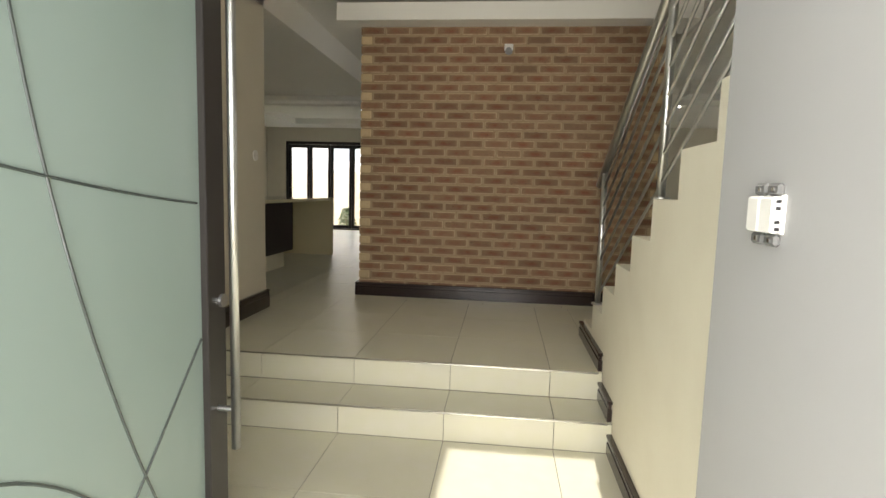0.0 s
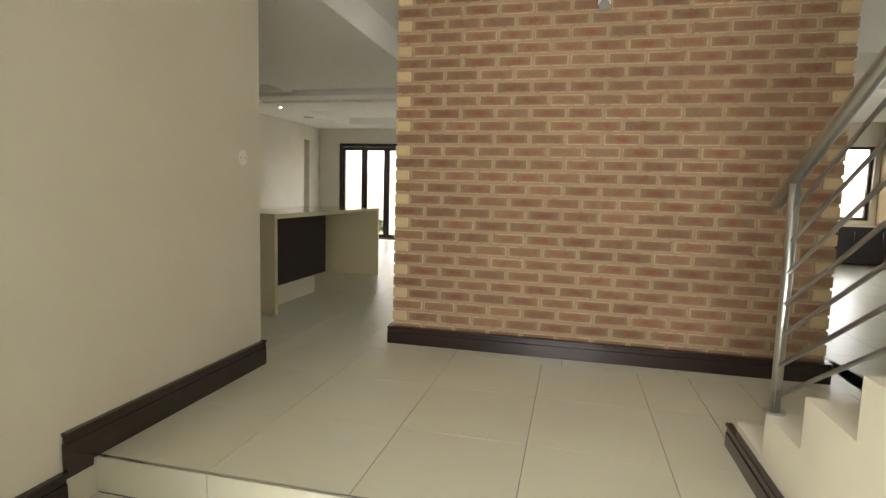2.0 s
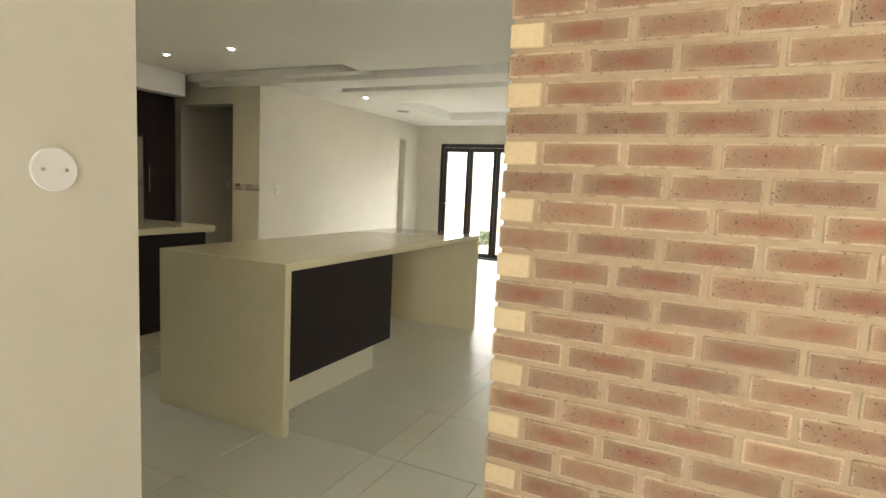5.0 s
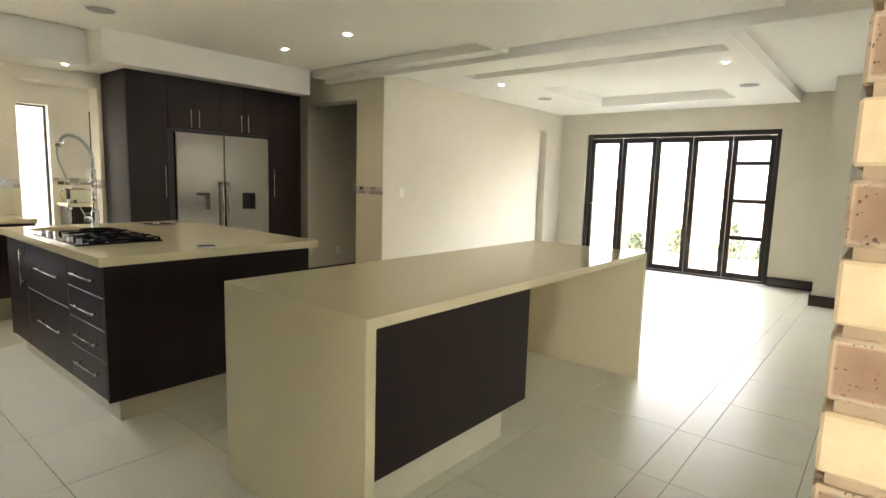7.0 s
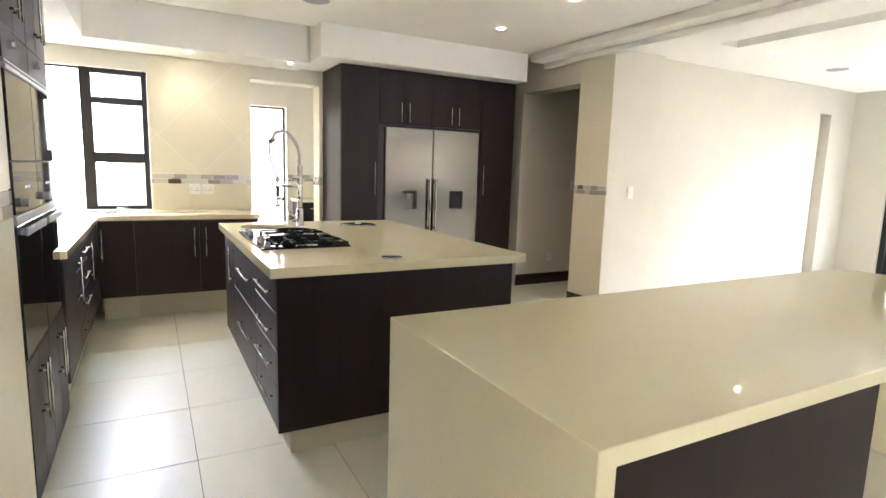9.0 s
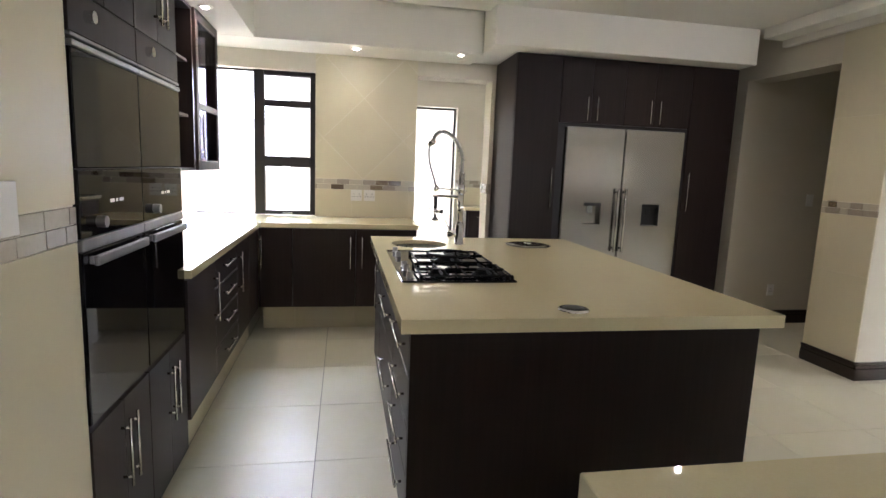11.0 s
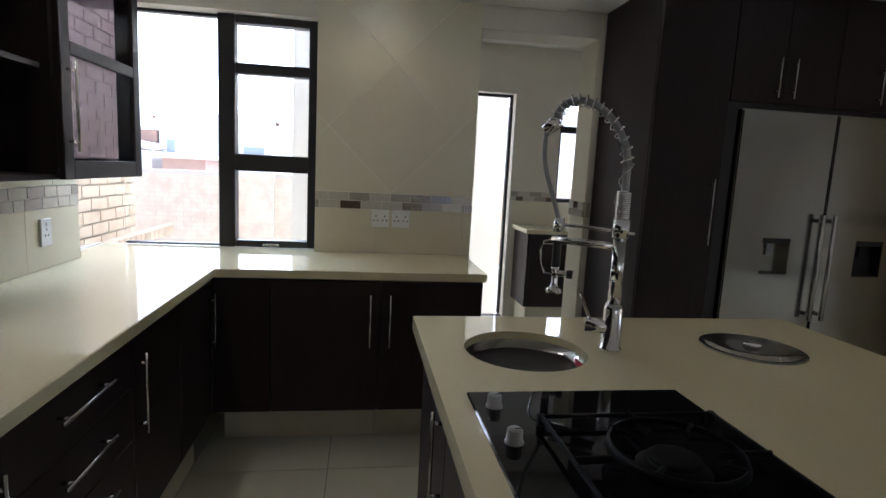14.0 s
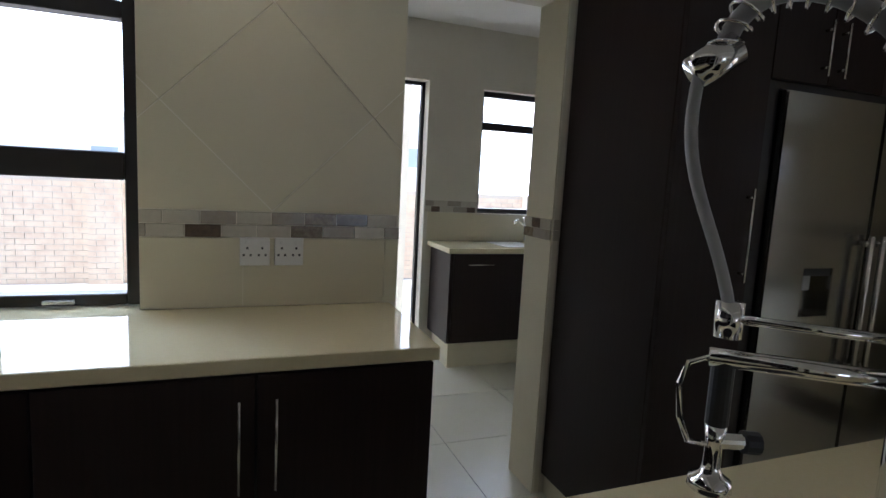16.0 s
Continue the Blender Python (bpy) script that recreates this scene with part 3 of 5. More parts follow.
# living room window
w2 = thing("window_2", (4.9, 13.4, 0.8), "bronze aluminium living room window with two panes", "window", kind="structure")
part("window_frame", boxes((4.45, 4.51, 13.36, 13.43, 0.8, 2.18), (5.34, 5.4, 13.36, 13.43, 0.8, 2.18), (4.51, 5.34, 13.36, 13.43, 2.12, 2.18), (4.51, 5.34, 13.36, 13.43, 0.8, 0.86), (4.68, 4.73, 13.36, 13.43, 0.86, 2.12), bev=0.004), FRAME, w2)
pane("pane", w2, 4.51, 5.34, 13.39, 13.396, 0.86, 2.12)
# scullery window and outer door opening
w3 = thing("window_3", (-SW - 0.1, 7.6, 1.13), "bronze aluminium scullery window with a top light", "window", kind="structure")
part("window_frame", boxes((-SW - 0.13, -SW - 0.07, 7.24, 7.28, 1.13, 2.1), (-SW - 0.13, -SW - 0.07, 7.91, 7.95, 1.13, 2.1), (-SW - 0.13, -SW - 0.07, 7.28, 7.91, 1.13, 1.17), (-SW - 0.13, -SW - 0.07, 7.28, 7.91, 2.06, 2.1), (-SW - 0.13, -SW - 0.07, 7.28, 7.91, 1.8, 1.86), bev=0.003), FRAME, w3)
pane("pane", w3, -SW - 0.103, -SW - 0.097, 7.28, 7.91, 1.17, 2.06)
d4 = thing("door_2", (-SW - 0.1, 6.4, 0), "pale scullery back door standing open", "door", kind="structure")
part("door_frame", boxes((-SW - 0.15, -SW - 0.1, 6.765, 6.79, 0, 2.12), (-SW - 0.15, -SW - 0.1, 6.1, 6.765, 2.095, 2.12), bev=0.003), FRAME, d4)
part("leaf", boxes((-SW + 0.004, -SW + 0.045, 5.32, 6.09, 0.01, 2.03), bev=0.003), WHITE_RENDER, d4)

# dark inner door beside the tiled pier
d3 = thing("door_3", (-3.0, 4.5, 0), "dark stained wooden inner door, closed, with a lever handle", "door", kind="structure")
part("leaf", boxes((-3.54, -2.66, 4.5, 4.54, 0.01, 2.0), bev=0.003), SKIRT, d3)
part("door_frame", boxes((-3.6, -3.54, 4.46, 4.735, 0, 2.06), (-2.66, -2.6, 4.46, 4.585, 0, 2.06), (-3.54, -2.66, 4.46, 4.585, 2.0, 2.06), bev=0.004), SKIRT, d3)
h3 = part("door_handle", bars([((-3.48, 4.54, 1.03), (-3.48, 4.63, 1.03)), ((-3.48, 4.625, 1.03), (-3.36, 4.625, 1.03))], 0.009), NICKEL, d3, "satin nickel lever handle")

# entrance door, standing open
d2 = thing("door_4", (-0.708, 0.3, LOW), "frosted glass pivot entrance door, open, with etched curves", "door", kind="structure")
DX, DY0, DY1, DZ0, DZ1 = -0.708, 0.02, 1.65, LOW + 0.01, 2.7
part("door_frame", boxes((DX - 0.025, DX + 0.025, DY1 - 0.10, DY1, DZ0, DZ1), (DX - 0.025, DX + 0.025, DY0, DY0 + 0.1, DZ0, DZ1), (DX - 0.025, DX + 0.025, DY0 + 0.1, DY1 - 0.1, DZ1 - 0.1, DZ1), (DX - 0.025, DX + 0.025, DY0 + 0.1, DY1 - 0.1, DZ0, DZ0 + 0.1), bev=0.003), FRAME, d2)
part("pane", boxes((DX - 0.006, DX + 0.006, DY0 + 0.1, DY1 - 0.1, DZ0 + 0.1, DZ1 - 0.1)), FROST, d2, "frosted glass pane")


def etched(points):
    part("etched_line", tube([(DX + 0.0075, y, z) for y, z in points], 0.0034, 6), LINE, d2, "clear etched line")


etched([(0.99 + 0.017 * k + 0.0014 * k * k, 1.32 - 0.1 * k) for k in range(-6, 15)])
etched([(0.6 + 0.085 * k, 1.145 - 0.02 * k + 0.0006 * k * k) for k in range(12)])
etched([(1.543 - 0.035 * k, 0.615 - 0.037 * k) for k in range(20)])
etched([(0.75 + 0.04 * k, 0.57 - 0.0022 * k * k) for k in range(15)])
part("pull_handle", bars([((DX + 0.078, 1.6, 0.27), (DX + 0.078, 1.6, 2.3))], 0.0135, 20), STEEL, d2, "long brushed steel pull handle", True)
part("handle_bracket", bars([((DX + 0.02, 1.6, z), (DX + 0.078, 1.6, z)) for z in (0.39, 2.15)], 0.009), STEEL, d2, "brushed steel bracket")
part("lock", bars([((DX + 0.02, 1.625, 0.71), (DX + 0.034, 1.625, 0.71))], 0.02, 16), STEEL, d2, "round steel lock cylinder")

# ---- stair railing ----
rail = thing("stair_railing", (0.79, 3.3, 0.14), "brushed stainless steel stair railing with seven sloping rods", "railing")
SL = 0.18 / 0.325
RX = 0.79


def rz(y, off):
    return off + (3.81 - y) * SL


for y, z0 in ((3.81, 0.32), (2.51, 1.04), (1.5, 1.58)):
    part("post", bars([((RX, y, z0), (RX, y, rz(y, 1.19)))], 0.019, 16), STEEL, rail, "", True)
    part("flange", bars([((RX, y, z0), (RX, y, z0 + 0.008))], 0.04, 16), STEEL, rail)
part("handrail", tube([(RX, 3.98, rz(3.98, 1.21)), (RX, 3.5, rz(3.5, 1.21)), (RX, 1.45, rz(1.45, 1.21))], 0.025, 16), STEEL, rail, "", True)
for i in range(7):
    o = 1.09 - 0.118 * i
    part("rod", tube([(RX, 3.81, rz(3.81, o)), (RX, 1.45, rz(1.45, o))], 0.0075, 8), STEEL, rail, "", True)

# ---- kitchen joinery ----
def pull(parent, a, b, out, r=0.0046):
    """A slim bar handle from a to b standing off along out."""
    a, b, out = Vector(a), Vector(b), Vector(out)
    d = (b - a).normalized() * 0.03
    bm = bars([(a + out, b + out), (a + d, a + d + out), (b - d, b - d + out)], r, 8)
    part("handle", bm, NICKEL, parent, "slim satin nickel bar handle", True)


def front(parent, name, x0, x1, y0, y1, z0, z1, handle=None, out=None, material=None):
    d = part(name, boxes((x0, x1, y0, y1, z0, z1), bev=0.0015), material or WENGE, parent)
    if handle:
        pull(d, handle[0], handle[1], out)
    return d


OUT_N, OUT_S, OUT_E = (0, 0.027, 0), (0, -0.027, 0), (0.027, 0, 0)

# breakfast bar
bb = thing("breakfast_bar", (-2.97, 7.1, 0), "cream quartz waterfall breakfast bar with dark panel", "kitchen counter")
BX0, BX1, BY0, BY1 = -3.385, -2.49, 5.77, 8.36
bm = bmesh.new()
side = [(BY0, 0), (BY0, 0.89), (BY1, 0.89), (BY1, 0), (BY1 - 0.045, 0), (BY1 - 0.045, 0.85), (BY0 + 0.045, 0.85), (BY0 + 0.045, 0)]
near, far = [[bm.verts.new((x, y, z)) for y, z in side] for x in (BX0, BX1)]
for ring in (near, far):
    for a, b, c, d in ((0, 1, 6, 7), (1, 2, 5, 6), (2, 3, 4, 5)):
        bm.faces.new((ring[a], ring[b], ring[c], ring[d]))
for i in range(8):
    bm.faces.new((near[i], far[i], far[(i + 1) % 8], near[(i + 1) % 8]))
bmesh.ops.recalc_face_normals(bm, faces=bm.faces)
bmesh.ops.bevel(bm, geom=[e for e in bm.edges if len(e.link_faces) == 2 and e.calc_face_angle(0) > 0.5], offset=0.0025, segments=1, affect="EDGES")
part("worktop", bm, QUARTZ, bb, "cream quartz slab mitred down to the floor at both ends")
part("body", boxes((-3.355, -2.625, BY0 + 0.047, 6.985, 0.222, 0.848)), WENGE, bb, "dark wenge cupboard body")
part("front_panel", boxes((-2.624, -2.6, BY0 + 0.048, 6.99, 0.222, 0.846), bev=0.001), WENGE, bb, "dark wenge back panel")
part("plinth", boxes((-3.30, -2.70, BY0 + 0.05, 6.93, 0, 0.221), bev=0.002), WALL_TILE, bb, "cream tiled plinth")

# island
isl = thing("kitchen_island", (-5.25, 6.25, 0), "dark wenge kitchen island with drawers and doors", "kitchen island")
IX0, IX1, IY0, IY1 = -6.17, -4.205, 5.565, 6.9
part("body", boxes((IX0 + 0.06, -4.29, 5.64, IY1 - 0.06, 0.13, 0.86)), CARCASS, isl)
part("end_panel", boxes((-4.288, -4.266, 5.602, IY1 - 0.04, 0.13, 0.86), bev=0.001), WENGE, isl)
part("end_panel", boxes((IX0 + 0.04, IX0 + 0.06, 5.602, IY1 - 0.04, 0.13, 0.86), bev=0.001), WENGE, isl)
part("plinth", boxes((IX0 + 0.1, -4.31, 5.665, IY1 - 0.08, 0, 0.129), bev=0.002), WALL_TILE, isl, "cream tiled plinth")
FY = 5.62
for z0, z1, zc in ((0.69, 0.855, 0.77), (0.515, 0.685, 0.59), (0.345, 0.51, 0.425), (0.14, 0.34, 0.262)):
    front(isl, "drawer_front", -4.83, -4.292, FY - 0.018, FY, z0, z1, ((-4.70, FY - 0.018, zc), (-4.37, FY - 0.018, zc)), OUT_S)
for z0, z1, zc in ((0.545, 0.855, 0.71), (0.14, 0.54, 0.375)):
    front(isl, "drawer_front", -5.66, -4.835, FY - 0.018, FY, z0, z1, ((-5.36, FY - 0.018, zc), (-4.95, FY - 0.018, zc)), OUT_S)
front(isl, "door", -6.108, -5.665, FY - 0.018, FY, 0.14, 0.855, ((-5.70, FY - 0.018, 0.55), (-5.70, FY - 0.018, 0.8)), OUT_S)


def slab_with_holes(x0, x1, y0, y1, z0, z1, holes, seg=40):
    """A slab with round holes, cut by bridging each hole to a square cell of the slab."""
    bm = bmesh.new()
    cells = sorted(holes)
    xs = x0
    for cx, cy, r in cells:
        box(bm, xs, cx - r - 0.02, y0, y1, z0, z1)
        a, b = cx - r - 0.02, cx + r + 0.02
        box(bm, a, b, y0, cy - r - 0.02, z0, z1)
        box(bm, a, b, cy + r + 0.02, y1, z0, z1)
        h = r + 0.02
        for z, flip in ((z1, False), (z0, True)):
            inner = [bm.verts.new((cx + r * math.cos(2 * math.pi * k / seg), cy + r * math.sin(2 * math.pi * k / seg), z)) for k in range(seg)]
            outer = []
            for k in range(seg):
                c, s = math.cos(2 * math.pi * k / seg), math.sin(2 * math.pi * k / seg)
                f = h / max(abs(c), abs(s))
                outer.append(bm.verts.new((cx + c * f, cy + s * f, z)))
            for k in range(seg):
                q = (inner[k], outer[k], outer[(k + 1) % seg], inner[(k + 1) % seg])
                bm.faces.new(q[::-1] if flip else q)
            if flip:
                low = inner
            else:
                top = inner
        for k in range(seg):
            bm.faces.new((top[k], top[(k + 1) % seg], low[(k + 1) % seg], low[k]))
        xs = b
    box(bm, xs, x1, y0, y1, z0, z1)
    return bm


SINK = (-5.84, 5.84, 0.166)
IT = 0.91
part("island_worktop", slab_with_holes(IX0, IX1, IY0, IY1, 0.865, IT, [SINK]), QUARTZ, None, "cream quartz island worktop with round sink cut-out", category="worktop")

sink = thing("round_sink", (SINK[0], SINK[1], 0.70), "round stainless steel sink under the island worktop", "sink")
part("bowl", lathe([(0.028, 0.735), (0.03, 0.73), (0.12, 0.735), (0.153, 0.76), (0.16, 0.80), (0.1625, 0.888), (0.1645, 0.888), (0.164, 0.78), (0.125, 0.722), (0.02, 0.72)], SINK[0], SINK[1], 40), FRIDGE_STEEL, sink, "satin steel bowl", True)
part("sticker", boxes((SINK[0] - 0.02, SINK[0] + 0.03, SINK[1] + 0.154, SINK[1] + 0.1565, 0.825, 0.878)), RED_TAG, sink, "small red sticker")

# second round bowl with its steel lid
lid = thing("waste_lid", (-5.85, 6.53, IT), "round stainless steel lid set in the worktop", "lid")
part("rim", lathe([(0.13, IT + 0.0005), (0.142, IT + 0.0005), (0.142, IT + 0.002), (0.13, IT + 0.003)], -5.85, 6.53, 40), FRIDGE_STEEL, lid, "", True)
part("cover", lathe([(0.127, IT + 0.0035), (0.127, IT + 0.0055), (0.06, IT + 0.0045), (0.05, IT + 0.004)], -5.85, 6.53, 40), FRIDGE_STEEL, lid, "", True)
part("knob", lathe([(0.02, IT + 0.0042), (0.026, IT + 0.012), (0.022, IT + 0.017)], -5.85, 6.53, 24), CHROME, lid, "chrome knob", True)

# pop-up socket
pop = thing("popup_socket", (-4.28, 6.15, IT), "round chrome pop-up socket in the worktop", "socket")
part("ring", lathe([(0.034, IT + 0.001), (0.052, IT + 0.001), (0.052, IT + 0.010), (0.046, IT + 0.013), (0.034, IT + 0.013)], -4.28, 6.15, 32), CHROME, pop, "", True)
part("cap", lathe([(0.033, IT + 0.0135), (0.033, IT + 0.016), (0.02, IT + 0.017)], -4.28, 6.15, 32), BLACK, pop, "", True)

# gas hob
hob = thing("gas_hob", (-5.23, 5.85, IT), "black glass gas hob with cast iron grates and steel knobs", "hob")
HX0, HX1, HY0, HY1 = -5.545, -4.73, 5.62, 6.10
HZ = IT + 0.008
part("glass_top", boxes((HX0, HX1, HY0, HY1, IT + 0.0005, HZ), bev=0.003), BLACK_GLASS, hob)
for x in (-5.47, -5.325, -5.035, -4.955, -4.80):
    k = part("knob", lathe([(0.017, HZ), (0.017, HZ + 0.003), (0.0145, HZ + 0.004), (0.014, HZ + 0.024), (0.0125, HZ + 0.026)], x, 5.662, 24), OVEN_STEEL, hob, "brushed steel knob", True)
    part("pointer", boxes((x - 0.0012, x + 0.0012, 5.662, 5.676, HZ + 0.026, HZ + 0.0268)), BLACK, k)
for cx, cy, r in ((-5.225, 5.90, 0.048), (-4.87, 5.995, 0.045), (-4.87, 5.79, 0.034)):
    bn = part("burner", lathe([(r * 1.25, HZ), (r * 1.25, HZ + 0.004), (r, HZ + 0.008), (r, HZ + 0.014), (r * 0.96, HZ + 0.017)], cx, cy, 28), IRON, hob, "black burner body", True)
    part("burner_cap", lathe([(r * 0.86, HZ + 0.0175), (r * 0.86, HZ + 0.022), (r * 0.7, HZ + 0.025), (r * 0.2, HZ + 0.0255)], cx, cy, 28), IRON, bn, "", True)


def grate(x0, x1, y0, y1, centres, z):
    """A cast iron pan support: a square frame on feet with fingers towards each burner."""
    bm = bmesh.new()
    h = 0.0036
    for r in ((x0, x1, y0, y0), (x0, x1, y1, y1), (x0, x0, y0, y1), (x1, x1, y0, y1)):
        box(bm, r[0] - h, r[1] + h, r[2] - h, r[3] + h, z - 0.010, z - 0.002, 0.002)
    for x in (x0, x1):
        for y in (y0, y1):
            box(bm, x - 0.007, x + 0.007, y - 0.007, y + 0.007, HZ, z - 0.002, 0.002)
    for cx, cy, gap in centres:
        box(bm, x0, cx - gap, cy - h, cy + h, z - 0.010, z + 0.004, 0.002)
        box(bm, cx + gap, x1, cy - h, cy + h, z - 0.010, z + 0.004, 0.002)
    ys = sorted(c[1] for c in centres)
    for cx, cy, gap in centres:
        lo = y0 if cy == ys[0] else (ys[0] + ys[-1]) / 2
        hi = y1 if cy == ys[-1] else (ys[0] + ys[-1]) / 2
        box(bm, cx - h, cx + h, lo, cy - gap, z - 0.010, z + 0.004, 0.002)
        box(bm, cx - h, cx + h, cy + gap, hi, z - 0.010, z + 0.004, 0.002)
    if len(ys) > 1:
        m = (ys[0] + ys[-1]) / 2
        box(bm, x0, x1, m - h, m + h, z - 0.010, z - 0.002, 0.002)
    part("grate", bm, IRON, hob, "cast iron pan support")


grate(-5.385, -5.065, 5.73, 6.075, [(-5.225, 5.90, 0.075)], HZ + 0.024)
grate(-5.0, -4.745, 5.70, 6.08, [(-4.87, 5.79, 0.028), (-4.87, 5.995, 0.035)], HZ + 0.024)
WZ = HZ + 0.034
wok = part("wok_ring", open_ring([(0.106, WZ - 0.006), (0.110, WZ - 0.006), (0.106, WZ + 0.006), (0.102, WZ + 0.006)], -5.225, 5.90), IRON, hob, "cast iron wok ring", True)
for k in range(4):
    a = math.pi / 4 + k * math.pi / 2
    c, d = math.cos(a), math.sin(a)
    part("wok_prong", bars([((-5.225 + 0.106 * c, 5.90 + 0.106 * d, WZ + 0.004), (-5.225 + 0.07 * c, 5.90 + 0.07 * d, WZ))], 0.0045, 6), IRON, wok)

# spring-neck tap
tap = thing("kitchen_tap", (-5.845, 6.086, IT), "tall chrome kitchen tap with spring neck and spray", "tap")
TX, TY = -5.845, 6.086
HXD, HYD = -5.985, 5.925
part("base", lathe([(0.031, IT), (0.031, IT + 0.005), (0.026, IT + 0.008), (0.026, IT + 0.115), (0.021, IT + 0.13)], TX, TY, 24), CHROME, tap, "", True)
part("column", bars([((TX, TY, IT + 0.12), (TX, TY, 1.235))], 0.0175, 20), CHROME, tap, "", True)
part("collar", bars([((TX, TY, 1.222), (TX, TY, 1.272))], 0.022, 20), CHROME, tap, "", True)
lever = part("valve", bars([((TX, TY, IT + 0.062), (TX - 0.026, TY - 0.068, IT + 0.062))], 0.021, 20), CHROME, tap, "", True)
part("lever", bars([((TX - 0.02, TY - 0.056, IT + 0.078), (TX - 0.03, TY - 0.088, IT + 0.152))], 0.005, 8), CHROME, lever)
arch = []
for k in range(41):
    a = math.pi * k / 40
    f = (1 - math.cos(a)) / 2
    arch.append((TX + (HXD - TX) * f, TY + (HYD - TY) * f, 1.412 + 0.118 * math.sin(a) + (0.098 * f)))
neck = [(TX, TY, 1.265 + 0.04 * k) for k in range(5)] + arch[1:-2]
part("hose", tube(neck, 0.0105, 10), GREY_PLASTIC, tap, "grey inner hose", True)
coil = []
turns = 16
pts = [Vector(p) for p in neck[2:]]
side = Vector((HYD - TY, -(HXD - TX), 0)).normalized()
n = len(pts) - 1
for k in range(turns * 12 + 1):
    u = k / (turns * 12) * n
    i = min(int(u), n - 1)
    p = pts[i].lerp(pts[i + 1], u - i)
    d = (pts[i + 1] - pts[i]).normalized()
    w = d.cross(side).normalized()
    a = 2 * math.pi * k / 12
    coil.append(p + (side * math.cos(a) + w * math.sin(a)) * 0.0172)
part("spring", tube(coil, 0.0021, 5), CHROME, tap, "chrome coil spring", True)
tight = [Vector((TX + 0.017 * math.cos(2 * math.pi * k / 10), TY + 0.017 * math.sin(2 * math.pi * k / 10), 1.272 + 0.0058 * k / 10)) for k in range(10 * 13 + 1)]
part("spring", tube(tight, 0.0028, 5), CHROME, tap, "chrome coil spring", True)
head = Vector(neck[-1])
part("neck_end", bars([(head + Vector((0.006, 0.012, 0.008)), head + Vector((-0.012, -0.024, -0.022)))], 0.019, 18), CHROME, tap, "", True)
SPX, SPY = -5.958, 5.952
c0, c1, c2, c3 = head + Vector((-0.008, -0.018, -0.015)), head + Vector((-0.022, -0.03, -0.13)), Vector((SPX - 0.006, SPY - 0.03, 1.36)), Vector((SPX, SPY, 1.25))
part("spray_hose", tube([c0 * (1 - u) ** 3 + c1 * 3 * u * (1 - u) ** 2 + c2 * 3 * u * u * (1 - u) + c3 * u ** 3 for u in [k / 14 for k in range(15)]], 0.0068, 10), GREY_PLASTIC, tap, "grey spray hose", True)
spray = part("spray", bars([((SPX, SPY, 1.222), (SPX, SPY, 1.262))], 0.015, 16), CHROME, tap, "", True)
part("grip", bars([((SPX, SPY, 1.12), (SPX, SPY, 1.2))], 0.0125, 16), BLACK, spray, "black grip")
part("nozzle", lathe([(0.012, 1.12), (0.0095, 1.1), (0.0095, 1.07), (0.013, 1.06), (0.023, 1.054), (0.024, 1.043), (0.015, 1.041)], SPX, SPY, 24), CHROME, spray, "", True)
part("trigger", tube([(SPX - 0.006, SPY - 0.012, 1.198), (SPX - 0.016, SPY - 0.034, 1.19), (SPX - 0.019, SPY - 0.042, 1.165), (SPX - 0.017, SPY - 0.038, 1.125), (SPX - 0.012, SPY - 0.028, 1.098), (SPX - 0.003, SPY - 0.008, 1.095)], 0.0035, 8), CHROME, spray)
part("spout_stub", bars([((SPX, SPY, 1.1), (SPX + 0.014, SPY + 0.034, 1.1))], 0.009, 12), CHROME, spray)
part("knob", bars([((SPX + 0.012, SPY + 0.03, 1.1), (SPX + 0.018, SPY + 0.046, 1.099))], 0.013, 12), BLACK, spray, "black valve knob")
part("arm", bars([((TX, TY, 1.198), (SPX - 0.008, SPY - 0.014, 1.198))], 0.0105, 14), CHROME, tap, "", True)
part("arm", bars([((TX, TY, 1.24), (SPX, SPY, 1.243))], 0.0055, 10), CHROME, tap, "", True)
part("clamp_screw", bars([((TX + 0.012, TY + 0.018, 1.236), (TX + 0.02, TY + 0.03, 1.236))], 0.004, 8), CHROME, tap)

# L-shaped worktop by the window
WT = 0.905
bm = bmesh.new()
shape = [(-5.01, 4.13), (-5.01, 4.765), (-6.93, 4.765), (-6.93, 5.99), (-7.5, 5.99), (-7.5, 4.13)]
lo = [bm.verts.new((x, y, WT - 0.04)) for x, y in shape]
hi = [bm.verts.new((x, y, WT)) for x, y in shape]
bm.faces.new(hi)
bm.faces.new(lo[::-1])
for i in range(6):
    bm.faces.new((lo[i], lo[(i + 1) % 6], hi[(i + 1) % 6], hi[i]))
bmesh.ops.recalc_face_normals(bm, faces=bm.faces)
bmesh.ops.bevel(bm, geom=[e for e in bm.edges], offset=0.003, segments=1, affect="EDGES")
part("corner_worktop", bm, QUARTZ, None, "cream quartz corner worktop below the window", category="worktop")
part("window_board", boxes((-7.6, -7.5, 4.13, 5.143, 0.89, WT - 0.002), (-7.6, -7.12, 4.04, 4.13, 0.89, WT - 0.002)), QUARTZ, None, "cream quartz window board", kind="structure")


